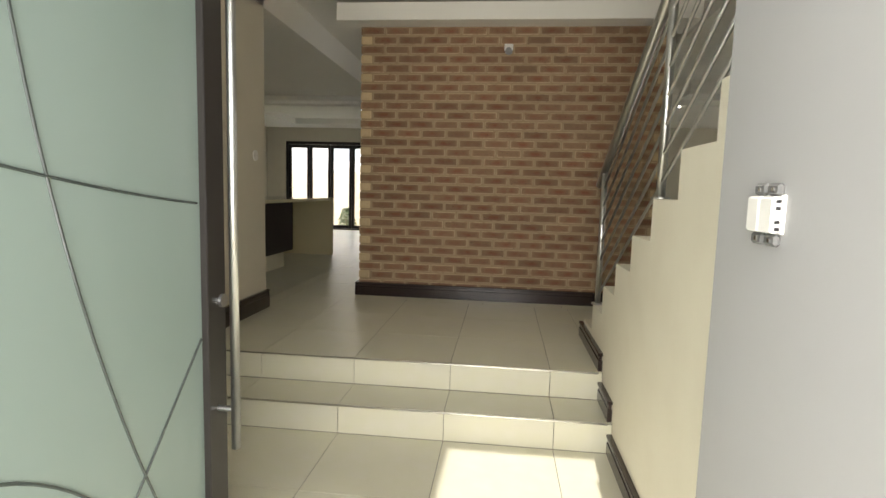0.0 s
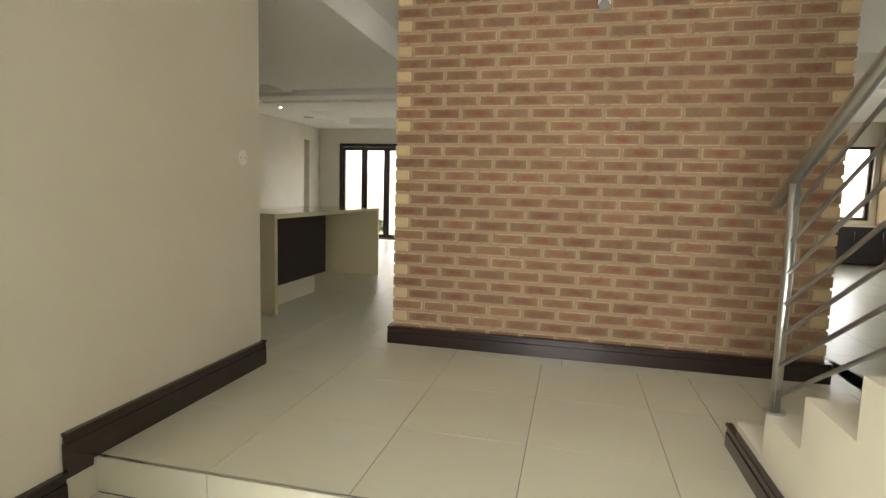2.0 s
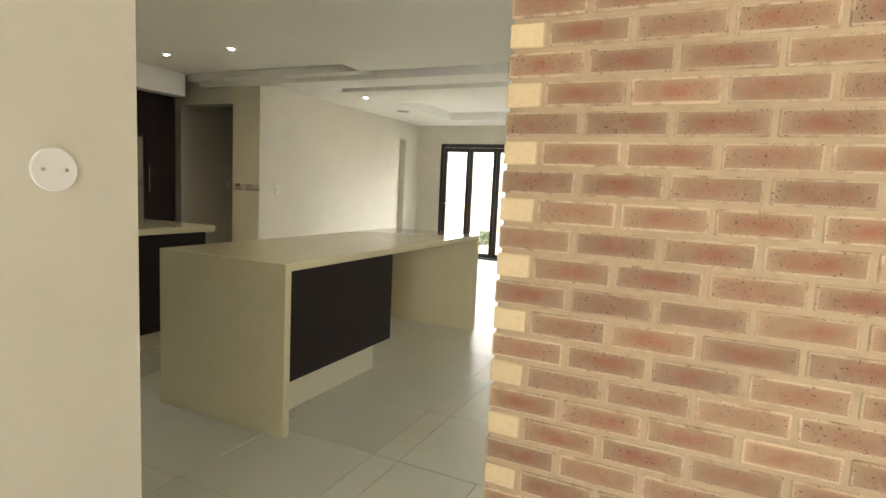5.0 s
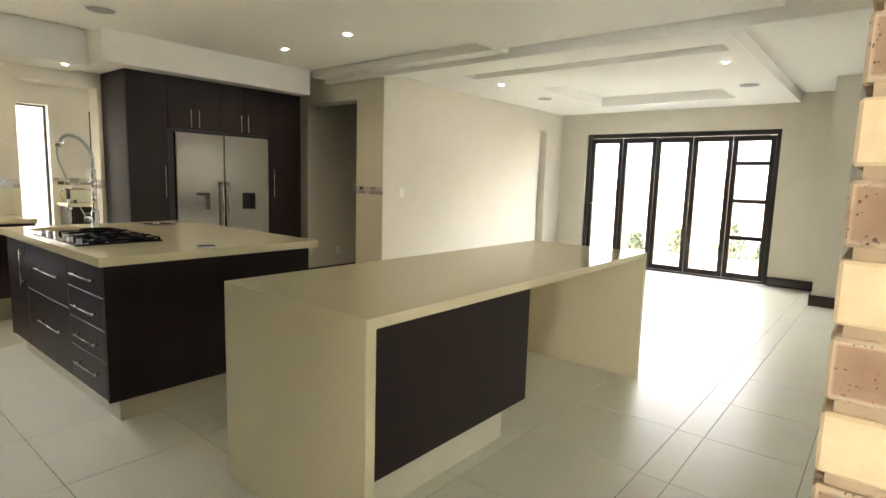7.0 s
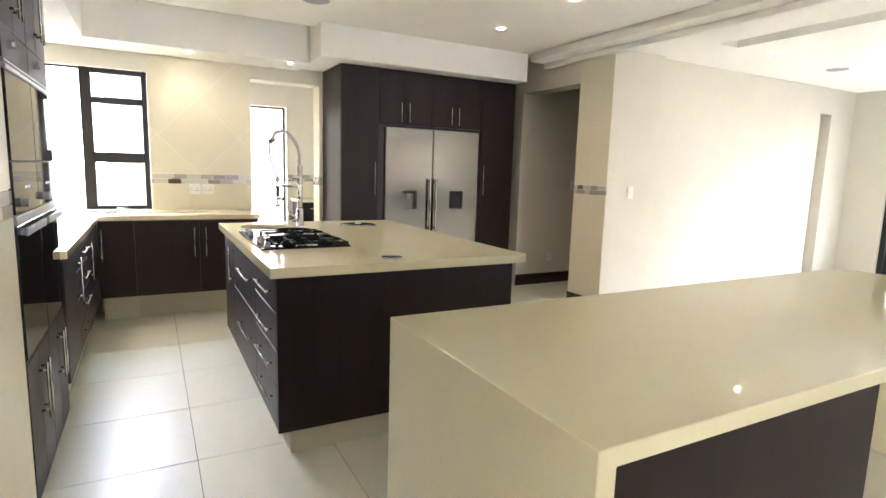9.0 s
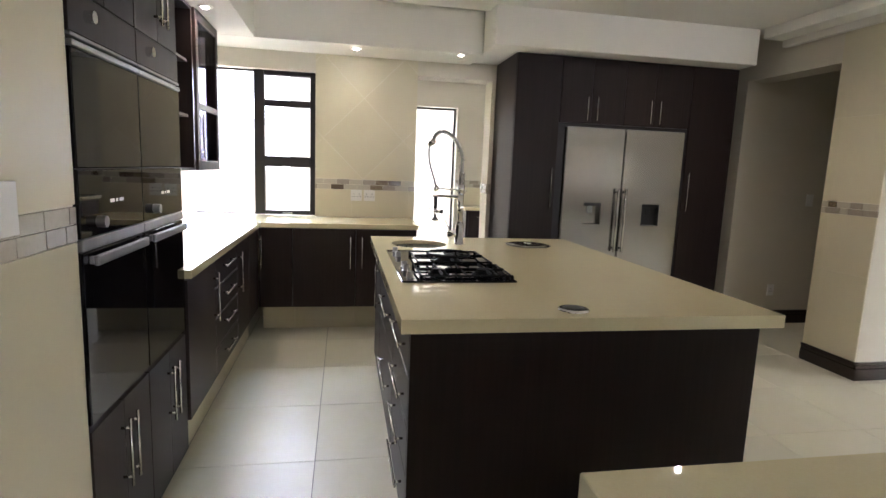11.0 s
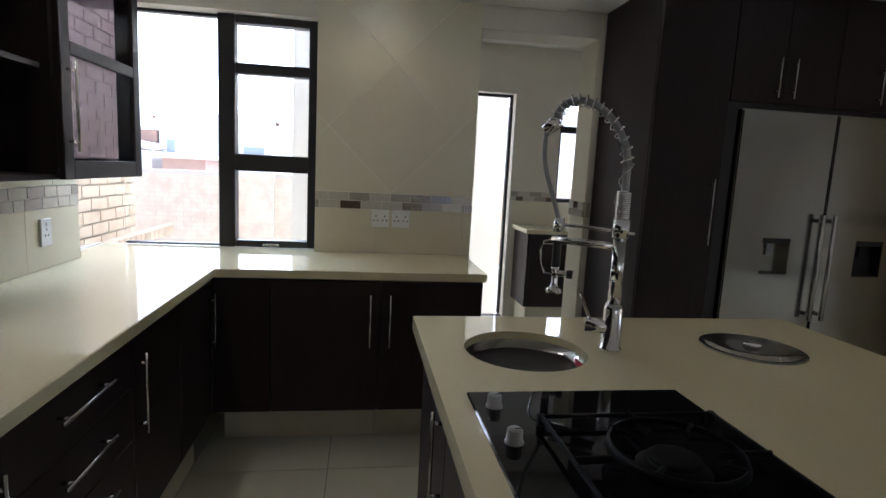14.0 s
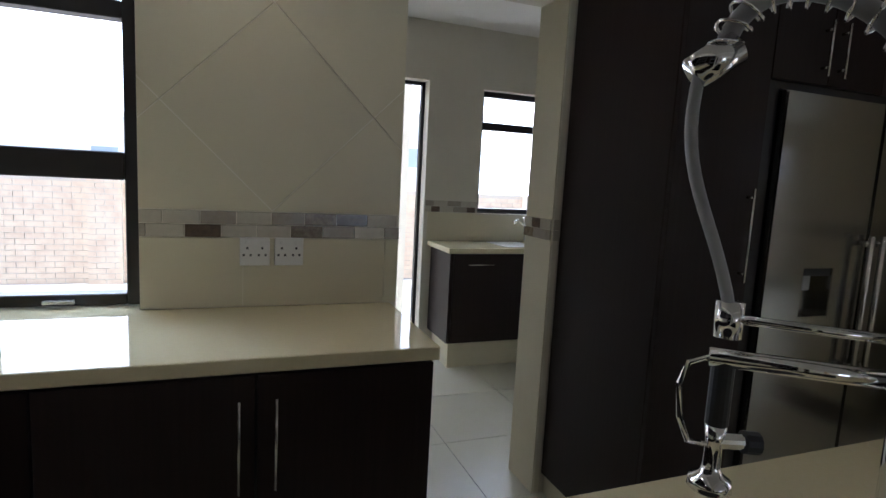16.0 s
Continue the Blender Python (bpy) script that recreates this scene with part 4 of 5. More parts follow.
def base_unit(name, x0, x1, y0, y1, face, label):
    """One base cabinet body on a tiled plinth."""
    u = thing(name, ((x0 + x1) / 2, (y0 + y1) / 2, 0), label, "base cabinet", "base cabinets by the window")
    part("body", boxes((x0 + 0.001, x1 - 0.001, y0, y1, 0.231, 0.862)), CARCASS, u)
    if face == "n":
        part("plinth", boxes((x0, x1, y0, y1 - 0.06, 0, 0.23)), WALL_TILE, u, "cream tiled plinth")
    else:
        part("plinth", boxes((x0, x1 - 0.2, y0, y1, 0, 0.23)), WALL_TILE, u, "cream tiled plinth")
    return u


FN = 4.727
for x0, x1, hx in ((-5.51, -5.012, -5.478), (-6.515, -6.095, -6.13), (-6.93, -6.517, -6.902)):
    u = base_unit("base_cabinet", x0, x1, 4.14, FN, "n", "dark wenge base cabinet with a tall bar handle")
    front(u, "door", x0 + 0.002, x1 - 0.002, FN, FN + 0.018, 0.235, 0.858, ((hx, FN + 0.018, 0.55), (hx, FN + 0.018, 0.80)), OUT_N)
u = base_unit("drawer_cabinet", -6.093, -5.512, 4.14, FN, "n", "dark wenge drawer unit with four drawers")
for z0, z1, zc in ((0.71, 0.858, 0.798), (0.55, 0.705, 0.645), (0.385, 0.545, 0.488), (0.235, 0.38, 0.32)):
    front(u, "drawer_front", -6.091, -5.514, FN, FN + 0.018, z0, z1, ((-5.925, FN + 0.018, zc), (-5.675, FN + 0.018, zc)), OUT_N)
FE = -6.955
for y0, y1, hy in ((4.748, 5.0, None), (5.002, 5.488, 5.447), (5.49, 5.975, 5.538)):
    u = base_unit("base_cabinet", -7.49, FE, y0, y1, "e", "dark wenge base cabinet with a tall bar handle" if hy else "plain dark wenge corner filler cabinet")
    front(u, "door", FE, FE + 0.018, y0 + 0.002, y1 - 0.002, 0.235, 0.858, ((FE + 0.018, hy, 0.55), (FE + 0.018, hy, 0.80)) if hy else None, OUT_E)

# oven towers
def oven_tower(x0, x1):
    t = thing("oven_tower", ((x0 + x1) / 2, 4.45, 0), "dark wenge oven tower with two built-in ovens", "oven cabinet", "pair of oven towers")
    y = 4.715
    part("body", boxes((x0, x1, 4.14, y, 0.1, 2.278)), WENGE, t)
    part("plinth", boxes((x0, x1, 4.14, y - 0.04, 0, 0.099)), WALL_TILE, t, "cream tiled plinth")
    xm = (x0 + x1) / 2
    for a, b, hx in ((x0 + 0.002, xm - 0.001, xm - 0.03), (xm + 0.001, x1 - 0.002, xm + 0.03)):
        front(t, "door", a, b, y, y + 0.018, 0.11, 0.63, ((hx, y + 0.018, 0.36), (hx, y + 0.018, 0.58)), OUT_N)
        front(t, "door", a, b, y, y + 0.018, 1.77, 2.272, ((hx, y + 0.018, 1.82), (hx, y + 0.018, 2.05)), OUT_N)
    ov = part("oven", boxes((x0 + 0.001, x1 - 0.001, y, y + 0.022, 0.65, 1.116), bev=0.003), BLACK_GLASS, t, "black glass oven door")
    part("trim", boxes((x0 + 0.001, x1 - 0.001, y, y + 0.024, 1.12, 1.15), bev=0.002), OVEN_STEEL, ov, "brushed steel trim")
    part("handle", boxes((x0 + 0.03, x1 - 0.03, y + 0.036, y + 0.048, 1.08, 1.108), (x0 + 0.035, x0 + 0.05, y + 0.022, y + 0.036, 1.083, 1.105), (x1 - 0.05, x1 - 0.035, y + 0.022, y + 0.036, 1.083, 1.105), bev=0.003), OVEN_STEEL, ov, "broad steel oven handle")
    part("control_panel", boxes((x0 + 0.001, x1 - 0.001, y, y + 0.022, 1.153, 1.328), bev=0.002), BLACK_GLASS, ov)
    part("knob", bars([((x1 - 0.1, y + 0.022, 1.19), (x1 - 0.1, y + 0.045, 1.19))], 0.016, 16), OVEN_STEEL, ov, "brushed steel knob")
    part("display", boxes((x0 + 0.16, x0 + 0.19, y + 0.022, y + 0.0226, 1.235, 1.245), (x0 + 0.2, x0 + 0.215, y + 0.022, y + 0.0226, 1.235, 1.245), (x0 + 0.225, x0 + 0.255, y + 0.022, y + 0.0226, 1.235, 1.245)), WHITE_PLASTIC, ov, "pale display marks", kind="stuff")
    ov2 = part("oven", boxes((x0 + 0.001, x1 - 0.001, y, y + 0.022, 1.332, 1.626), bev=0.003), BLACK_GLASS, t, "black glass upper oven door")
    part("trim", boxes((x0 + 0.001, x1 - 0.001, y, y + 0.027, 1.628, 1.643), bev=0.002), OVEN_STEEL, ov2, "brushed steel trim")
    part("trim", boxes((x0 + 0.001, x1 - 0.001, y, y + 0.024, 1.65, 1.66), bev=0.002), OVEN_STEEL, ov2, "brushed steel trim")
    part("control_panel", boxes((x0 + 0.001, x1 - 0.001, y, y + 0.02, 1.662, 1.766), bev=0.002), WENGE, ov2)
    part("knob", bars([((x1 - 0.1, y + 0.02, 1.715), (x1 - 0.1, y + 0.042, 1.715))], 0.016, 16), CHROME, ov2, "chrome knob")


oven_tower(-4.565, -4.125)
oven_tower(-5.008, -4.567)

# wall cabinets over the south worktop
wc = thing("wall_cabinet", (-5.9, 4.29, 1.292), "dark wenge wall cabinet, open shelves beside glass doors", "wall cabinet")
CY0, CY1, CZ0, CZ1 = 4.135, 4.462, 1.292, 2.278
part("body", boxes((-6.92, -5.012, CY0, CY0 + 0.016, CZ0, CZ1)), CARCASS, wc, "dark cabinet back")
part("bottom", boxes((-6.92, -5.012, CY0 + 0.016, CY1, CZ0, CZ0 + 0.018)), WENGE, wc)
part("top", boxes((-6.92, -5.012, CY0 + 0.016, CY1, CZ1 - 0.018, CZ1)), WENGE, wc)
for x in (-5.03, -5.46, -6.315):
    part("divider", boxes((x - 0.009, x + 0.009, CY0 + 0.016, CY1, CZ0 + 0.018, CZ1 - 0.018)), WENGE, wc)
part("side_frame", boxes((-6.92, -6.902, CY0 + 0.016, CY0 + 0.06, CZ0 + 0.018, CZ1 - 0.018), (-6.92, -6.902, CY1 - 0.06, CY1, CZ0 + 0.018, CZ1 - 0.018), (-6.92, -6.902, CY0 + 0.06, CY1 - 0.06, CZ0 + 0.018, CZ0 + 0.06), (-6.92, -6.902, CY0 + 0.06, CY1 - 0.06, CZ1 - 0.06, CZ1 - 0.018)), WENGE, wc)
pane("pane", wc, -6.913, -6.909, CY0 + 0.06, CY1 - 0.06, CZ0 + 0.06, CZ1 - 0.06, SMOKED)
for z in (1.62, 1.95):
    part("shelf", boxes((-6.305, -5.47, CY0 + 0.016, CY1 - 0.03, z, z + 0.016)), WENGE, wc, "dark shelf with pale edge")
    part("shelf_edge", boxes((-6.305, -5.47, CY1 - 0.03, CY1 - 0.028, z, z + 0.016)), SHELF_EDGE, wc)


def glass_door(x0, x1, hx):
    s = 0.06
    y0, y1 = CY1 + 0.002, CY1 + 0.022
    d = part("door", boxes((x0, x0 + s, y0, y1, CZ0, CZ1), (x1 - s, x1, y0, y1, CZ0, CZ1), (x0 + s, x1 - s, y0, y1, CZ0, CZ0 + s), (x0 + s, x1 - s, y0, y1, CZ1 - s, CZ1), (x0 + s, x1 - s, y0, y1, 1.68, 1.72), bev=0.002), WENGE, wc, "wenge framed glass door")
    pane("pane", d, x0 + s, x1 - s, y0 + 0.008, y0 + 0.012, CZ0 + s, CZ1 - s, SMOKED)
    pull(d, (hx, y1, 1.38), (hx, y1, 1.66), OUT_N)


glass_door(-6.92, -6.32, -6.355)
front(wc, "door", -5.46, -5.014, CY1 + 0.002, CY1 + 0.022, CZ0, CZ1, ((-5.42, CY1 + 0.022, 1.38), (-5.42, CY1 + 0.022, 1.66)), OUT_N)

# tall housing and the two fridges
tc = thing("tall_cabinet", (-7.18, 7.7, 0), "tall dark wenge cabinets surrounding two fridges", "tall cabinet")
TF = -6.905
for r in ((-7.49, TF, 6.722, 7.098, 0.1, 2.293), (-7.49, TF, 8.262, 8.685, 0.1, 2.293), (-7.49, TF, 7.099, 8.261, 1.775, 2.293)):
    part("body", boxes(r, bev=0.001), WENGE, tc)
part("plinth", boxes((-7.49, TF - 0.05, 6.74, 7.098, 0, 0.099)), WALL_TILE, tc, "cream tiled plinth")
part("plinth", boxes((-7.49, TF - 0.05, 8.262, 8.67, 0, 0.099)), WALL_TILE, tc, "cream tiled plinth")
part("back_panel", boxes((-7.49, -7.47, 7.1, 8.26, 0, 1.775)), CARCASS, tc)
TD = TF + 0.02
front(tc, "door", TF, TD, 6.724, 7.097, 0.105, 2.29, ((TD, 7.055, 1.085), (TD, 7.055, 1.405)), OUT_E)
front(tc, "door", TF, TD, 8.263, 8.684, 0.105, 2.29, ((TD, 8.295, 1.085), (TD, 8.295, 1.405)), OUT_E)
ys = (7.1, 7.37, 7.66, 7.93, 8.26)
for i in range(4):
    hy = ys[i + 1] - 0.042 if i % 2 == 0 else ys[i] + 0.042
    front(tc, "door", TF, TD, ys[i] + 0.001, ys[i + 1] - 0.001, 1.775, 2.29, ((TD, hy, 1.8), (TD, hy, 1.985)), OUT_E)


def fridge(y0, y1, hy, dy, inside, label):
    """An upright fridge; its door has a dispenser niche let into it."""
    f = thing("fridge", (-7.15, (y0 + y1) / 2, 0), label, "fridge", "pair of fridges")
    part("body", boxes((-7.46, -6.93, y0 + 0.005, y1 - 0.005, 0.03, 1.735)), GREY_PLASTIC, f)
    a, b, lo, hi = dy - 0.08, dy + 0.08, 0.945, 1.13
    X0d, X1d = -6.928, -6.872
    d = part("door", holed_panel(X0d, X1d, y0, y1, 0.05, 1.742, a, b, lo, hi), FRIDGE_STEEL, f, "brushed steel door")
    pull(d, (X1d, hy, 0.72), (X1d, hy, 1.255), (0.04, 0, 0), 0.011)
    disp = part("dispenser", boxes((X0d, X0d + 0.006, a, b, lo, hi), (X0d + 0.006, X1d - 0.001, a, a + 0.004, lo, hi), (X0d + 0.006, X1d - 0.001, b - 0.004, b, lo, hi), (X0d + 0.006, X1d - 0.001, a + 0.004, b - 0.004, lo, lo + 0.004)), inside, d, "water dispenser niche")
    part("spout", boxes((X0d + 0.006, X1d - 0.004, a + 0.006, b - 0.006, hi - 0.028, hi), bev=0.002), BLACK, disp, "black dispenser head")
    part("paddle", boxes((X0d + 0.008, X0d + 0.018, dy - 0.02, dy + 0.02, hi - 0.09, hi - 0.03), bev=0.003), BLACK if inside == BLACK else GREY_PLASTIC, disp)


fridge(7.168, 7.681, 7.645, 7.437, FRIDGE_STEEL, "stainless steel freezer with a dispenser in dark housing")
fridge(7.689, 8.228, 7.712, 7.97, BLACK, "stainless steel fridge with a dispenser in dark housing")
part("fridge_surround", boxes((-6.98, -6.9, 7.1, 7.16, 0.03, 1.773), (-6.98, -6.9, 8.236, 8.26, 0.03, 1.773), (-6.98, -6.9, 7.16, 8.236, 1.748, 1.773)), CARCASS, tc)

# ---- wall tiles, mosaic and electrical fittings ----
def wall_tiles(name, label, pieces, axis):
    """Cream wall tiles: each piece (a0, a1, z0, z1) on the plane axis = ('x' or 'y', place, thickness sign)."""
    ax, at, s = axis
    backing = structure(name, boxes((at, at + 0.004 * s, pieces[0], pieces[1], pieces[2], pieces[3]) if ax == "x" else (pieces[0], pieces[1], at, at + 0.004 * s, pieces[2], pieces[3])), PALE_GROUT, label)
    return backing


def mosaic(parent, ax, at, s, a0, a1, z0, seed):
    rng = random.Random(seed)
    for row in range(2):
        a = a0 - rng.random() * 0.06
        while a < a1:
            w = rng.choice((0.09, 0.115, 0.115, 0.07))
            b0, b1 = max(a, a0), min(a + w - 0.003, a1)
            if b1 - b0 > 0.01:
                za, zb = z0 + row * 0.045, z0 + row * 0.045 + 0.042
                r = (at, at + 0.009 * s, b0, b1, za, zb) if ax == "x" else (b0, b1, at, at + 0.009 * s, za, zb)
                part("mosaic_tile", boxes(r), rng.choices(MOSAICS, (3, 2, 8, 1))[0], parent)
            a += w


def tiles_on(parent, ax, at, s, a0, a1, z0, z1, lattice=0.45, rise=0.45, start=0.0, zstart=0.0):
    a = a0 - start
    while a < a1:
        z = z0 - zstart
        while z < z1:
            p0, p1, q0, q1 = max(a, a0) + 0.001, min(a + lattice, a1) - 0.001, max(z, z0) + 0.001, min(z + rise, z1) - 0.001
            if p1 - p0 > 0.01 and q1 - q0 > 0.01:
                r = (at, at + 0.008 * s, p0, p1, q0, q1) if ax == "x" else (p0, p1, at, at + 0.008 * s, q0, q1)
                part("wall_tile", boxes(r), WALL_TILE, parent)
            z += rise
        a += lattice


def diamond_tiles(parent, a0, a1, z0, z1, side, ca, cz):
    """Tiles laid diagonally on the west wall, clipped to a rectangle."""
    h = side / math.sqrt(2)
    for i in range(-6, 7):
        for j in range(-6, 7):
            ya, zb = ca + (i - j) * h, cz + (i + j) * h
            e = h - 0.0028
            poly = [(ya, zb - e), (ya + e, zb), (ya, zb + e), (ya - e, zb)]
            for k, lim, keep in ((0, a0, 1), (0, a1, -1), (1, z0, 1), (1, z1, -1)):
                res = []
                for p, q in zip(poly, poly[1:] + poly[:1]):
                    dp, dq = (p[k] - lim) * keep, (q[k] - lim) * keep
                    if dp >= 0:
                        res.append(p)
                    if dp * dq < 0:
                        f = dp / (dp - dq)
                        res.append((p[0] + (q[0] - p[0]) * f, p[1] + (q[1] - p[1]) * f))
                poly = res
                if not poly:
                    break
            if len(poly) < 3:
                continue
            bm = bmesh.new()
            fa = [bm.verts.new((-7.492, y, z)) for y, z in poly]
            fb = [bm.verts.new((-7.498, y, z)) for y, z in poly]
            try:
                bm.faces.new(fa)
            except ValueError:
                bm.free()
                continue
            for k in range(len(poly)):
                bm.faces.new((fa[k], fb[k], fb[(k + 1) % len(poly)], fa[(k + 1) % len(poly)]))
            bmesh.ops.recalc_face_normals(bm, faces=bm.faces)
            part("wall_tile", bm, WALL_TILE, parent)


MZ = 1.15
cw = wall_tiles("cladding_west", "cream tiled splashback with a mosaic band", (5.145, 6.013, WT + 0.001, 2.278), ("x", -7.5, 1))
tiles_on(cw, "x", -7.497, 1, 5.145, 6.013, WT + 0.002, MZ - 0.002, 0.5, 0.5, 0.185)
for row, a, order in ((1, 5.101, "2202031202"), (0, 5.053, "0212230202")):
    for k, tone in enumerate(order):
        y0, y1 = max(a + 0.113 * k, 5.145), min(a + 0.113 * k + 0.110, 6.013)
        if y1 - y0 > 0.01:
            part("mosaic_tile", boxes((-7.498, -7.489, y0, y1, MZ + row * 0.045, MZ + row * 0.045 + 0.042)), MOSAICS[int(tone)], cw)
diamond_tiles(cw, 5.145, 6.013, MZ + 0.092, 2.278, 0.49, 5.555, MZ + 0.092 + 0.3465)
cs = wall_tiles("cladding_south", "cream tiled splashback with a mosaic band", (-7.12, -5.01, WT + 0.001, 1.29), ("y", 4.13, 1))
tiles_on(cs, "y", 4.132, 1, -7.12, -5.01, WT + 0.002, MZ - 0.002, 0.5, 0.5, 0.1)
mosaic(cs, "y", 4.132, 1, -7.12, -5.01, MZ, 5)
tiles_on(cs, "y", 4.132, 1, -7.12, -5.01, MZ + 0.092, 1.318, 0.5, 0.5, 0.3)
cp = wall_tiles("cladding_pier", "cream tiled pier with a mosaic band", (-4.12, -3.6, 0.0, 2.5), ("y", 4.72, 1))
tiles_on(cp, "y", 4.722, 1, -4.12, -3.6, 0.0, MZ - 0.002, 0.7, 1.2)
mosaic(cp, "y", 4.722, 1, -4.12, -3.6, MZ, 8)
tiles_on(cp, "y", 4.722, 1, -4.12, -3.6, MZ + 0.092, 2.5, 0.7, 1.4)
cq = wall_tiles("cladding_passage_pier", "cream tiled pier with a short mosaic band", (-6.15, -5.702, 0.13, 2.5), ("y", 8.95, -1))
tiles_on(cq, "y", 8.948, -1, -6.15, -5.702, 0.13, MZ - 0.002, 0.5, 0.6, 0.05)
mosaic(cq, "y", 8.948, -1, -6.15, -5.702, MZ, 11)
tiles_on(cq, "y", 8.948, -1, -6.15, -5.702, MZ + 0.092, 2.5, 0.5, 0.6, 0.05)
cj = wall_tiles("cladding_jamb", "cream tiled jamb with a mosaic band", (6.692, 6.718, 0.0, 2.28), ("x", -7.5, 1))
mosaic(cj, "x", -7.498, 1, 6.692, 6.718, MZ, 13)
cr = structure("cladding_scullery_jamb", boxes((-7.72, -7.5, 6.686, 6.69, 0, 2.153)), WALL_TILE, "cream tiled side of the scullery opening")
mosaic(cr, "y", 6.686, -1, -7.72, -7.5, MZ, 17)
cu = structure("cladding_scullery", boxes((-SW, -SW + 0.004, 6.82, 7.235, 0.91, 1.13), (-SW, -SW + 0.004, 7.235, 9.2, 0.91, 1.12)), WALL_TILE, "cream tiled scullery splashback")
mosaic(cu, "x", -SW, 1, 6.8, 7.235, 1.135, 19)


def plate(name, label, at, normal, w, h, sockets=0, rockers=0, group=""):
    """A wall plate with square-pin sockets or rocker switches."""
    x, y, z = at
    p = thing(name, at, label, "socket" if sockets else "light switch", group)
    nx, ny = normal
    tx, ty = -ny, nx

    def slab(du0, du1, dz0, dz1, d0, d1, bev):
        xs = sorted((x + tx * du0 + nx * d0, x + tx * du1 + nx * d1))
        yv = sorted((y + ty * du0 + ny * d0, y + ty * du1 + ny * d1))
        return boxes((xs[0], xs[1], yv[0], yv[1], z + dz0, z + dz1), bev=bev)
    part("faceplate", slab(-w / 2, w / 2, -h / 2, h / 2, 0, 0.010, 0.002), WHITE_PLASTIC, p)
    for i in range(sockets):
        du = (i - (sockets - 1) / 2) * w / sockets
        for a, b in ((0, 0.012), (-0.011, -0.012), (0.011, -0.012)):
            part("pin_hole", slab(du + a - 0.0035, du + a + 0.0035, b - 0.004, b + 0.004, 0.010, 0.0105, 0), BLACK, p)
        part("rocker", slab(du - 0.006, du + 0.006, 0.026, 0.04, 0.010, 0.014, 0.001), WHITE_PLASTIC, p)
    for i in range(rockers):
        du = (i - (rockers - 1) / 2) * 0.025
        part("rocker", slab(du - 0.010, du + 0.010, -0.03, 0.03, 0.010, 0.015, 0.001), WHITE_PLASTIC, p)
    return p


plate("wall_socket", "white double wall socket under the mosaic band", (-7.488, 5.498, 1.102), (1, 0), 0.098, 0.098, 2, group="sockets on the splashback")
plate("wall_socket", "white double wall socket under the mosaic band", (-7.488, 5.612, 1.102), (1, 0), 0.098, 0.098, 2, group="sockets on the splashback")
plate("wall_socket", "white wall socket on the south splashback", (-6.84, 4.141, 1.055), (0, 1), 0.075, 0.11, 1, group="sockets on the splashback")
plate("light_switch", "white light switch with two rockers on plaster", (-5.7, 9.25, 1.18), (1, 0), 0.075, 0.115, 0, 2)
plate("wall_socket", "white double wall socket low on plaster", (-5.775, 10.1, 0.3), (1, 0), 0.1, 0.1, 2)
plate("wall_socket", "white wall socket in the passage", (-7.1, 9.45, 0.33), (1, 0), 0.07, 0.11, 1)
plate("light_switch", "white light switch in the passage", (-7.1, 9.75, 1.2), (1, 0), 0.075, 0.115, 0, 1)
plate("light_switch", "tall cream switch cover on tiles", (-3.82, 4.731, 1.255), (0, 1), 0.075, 0.11, 0, 0)
tsw = thing("wall_switch", (-3.665, 4.731, 1.24), "white twin switch with grey end plates on tiles", "light switch")
part("back_box", boxes((-3.715, -3.615, 4.731, 4.737, 1.205, 1.275), bev=0.002), WHITE_PLASTIC, tsw)
for x0, x1 in ((-3.713, -3.667), (-3.663, -3.617)):
    part("rocker", boxes((x0, x1, 4.737, 4.752, 1.208, 1.272), bev=0.004), WHITE_PLASTIC, tsw)
    for z0, z1 in ((1.274, 1.297), (1.183, 1.206)):
        e = part("end_plate", boxes((x0 + 0.001, x1 - 0.001, 4.731, 4.743, z0, z1), bev=0.005), SMOKE_PLASTIC, tsw, "grey translucent end plate")
        part("screw", bars([(((x0 + x1) / 2, 4.743, (z0 + z1) / 2), ((x0 + x1) / 2, 4.7445, (z0 + z1) / 2))], 0.004, 10), NICKEL, e)

kp = thing("wall_switch", (0.615, 1.165, 1.025), "white twin switch with grey end plates", "light switch")
part("back_box", boxes((0.609, 0.615, 1.118, 1.218, 0.99, 1.06), bev=0.002), WHITE_PLASTIC, kp)
for y0, y1 in ((1.172, 1.22), (1.122, 1.17)):
    part("rocker", boxes((0.593, 0.609, y0, y1, 0.992, 1.056), bev=0.004), WHITE_PLASTIC, kp)
    for z0, z1 in ((1.0575, 1.08), (0.968, 0.9905)):
        e = part("end_plate", boxes((0.603, 0.615, y0 + 0.003, y1 - 0.001, z0, z1), bev=0.005), SMOKE_PLASTIC, kp, "grey translucent end plate")
        part("screw", bars([((0.603, (y0 + y1) / 2, (z0 + z1) / 2), (0.6015, (y0 + y1) / 2, (z0 + z1) / 2))], 0.004, 10), NICKEL, e)
for z in (1.0, 1.012, 1.036, 1.048):
    part("terminal_slot", boxes((0.597, 0.605, 1.1165, 1.1185, z - 0.003, z + 0.003)), BLACK, kp)

rs = thing("round_wall_plate", (-1.88, 4.385, 1.29), "round white blank cover plate on plaster", "wall plate")
part("disc", bars([((-1.88, 4.385, 1.29), (-1.872, 4.385, 1.29))], 0.043, 28), WHITE_PLASTIC, rs)
part("screw", bars([((-1.872, 4.385 + d, 1.29), (-1.870, 4.385 + d, 1.29)) for d in (-0.022, 0.022)], 0.004, 8), NICKEL, rs)

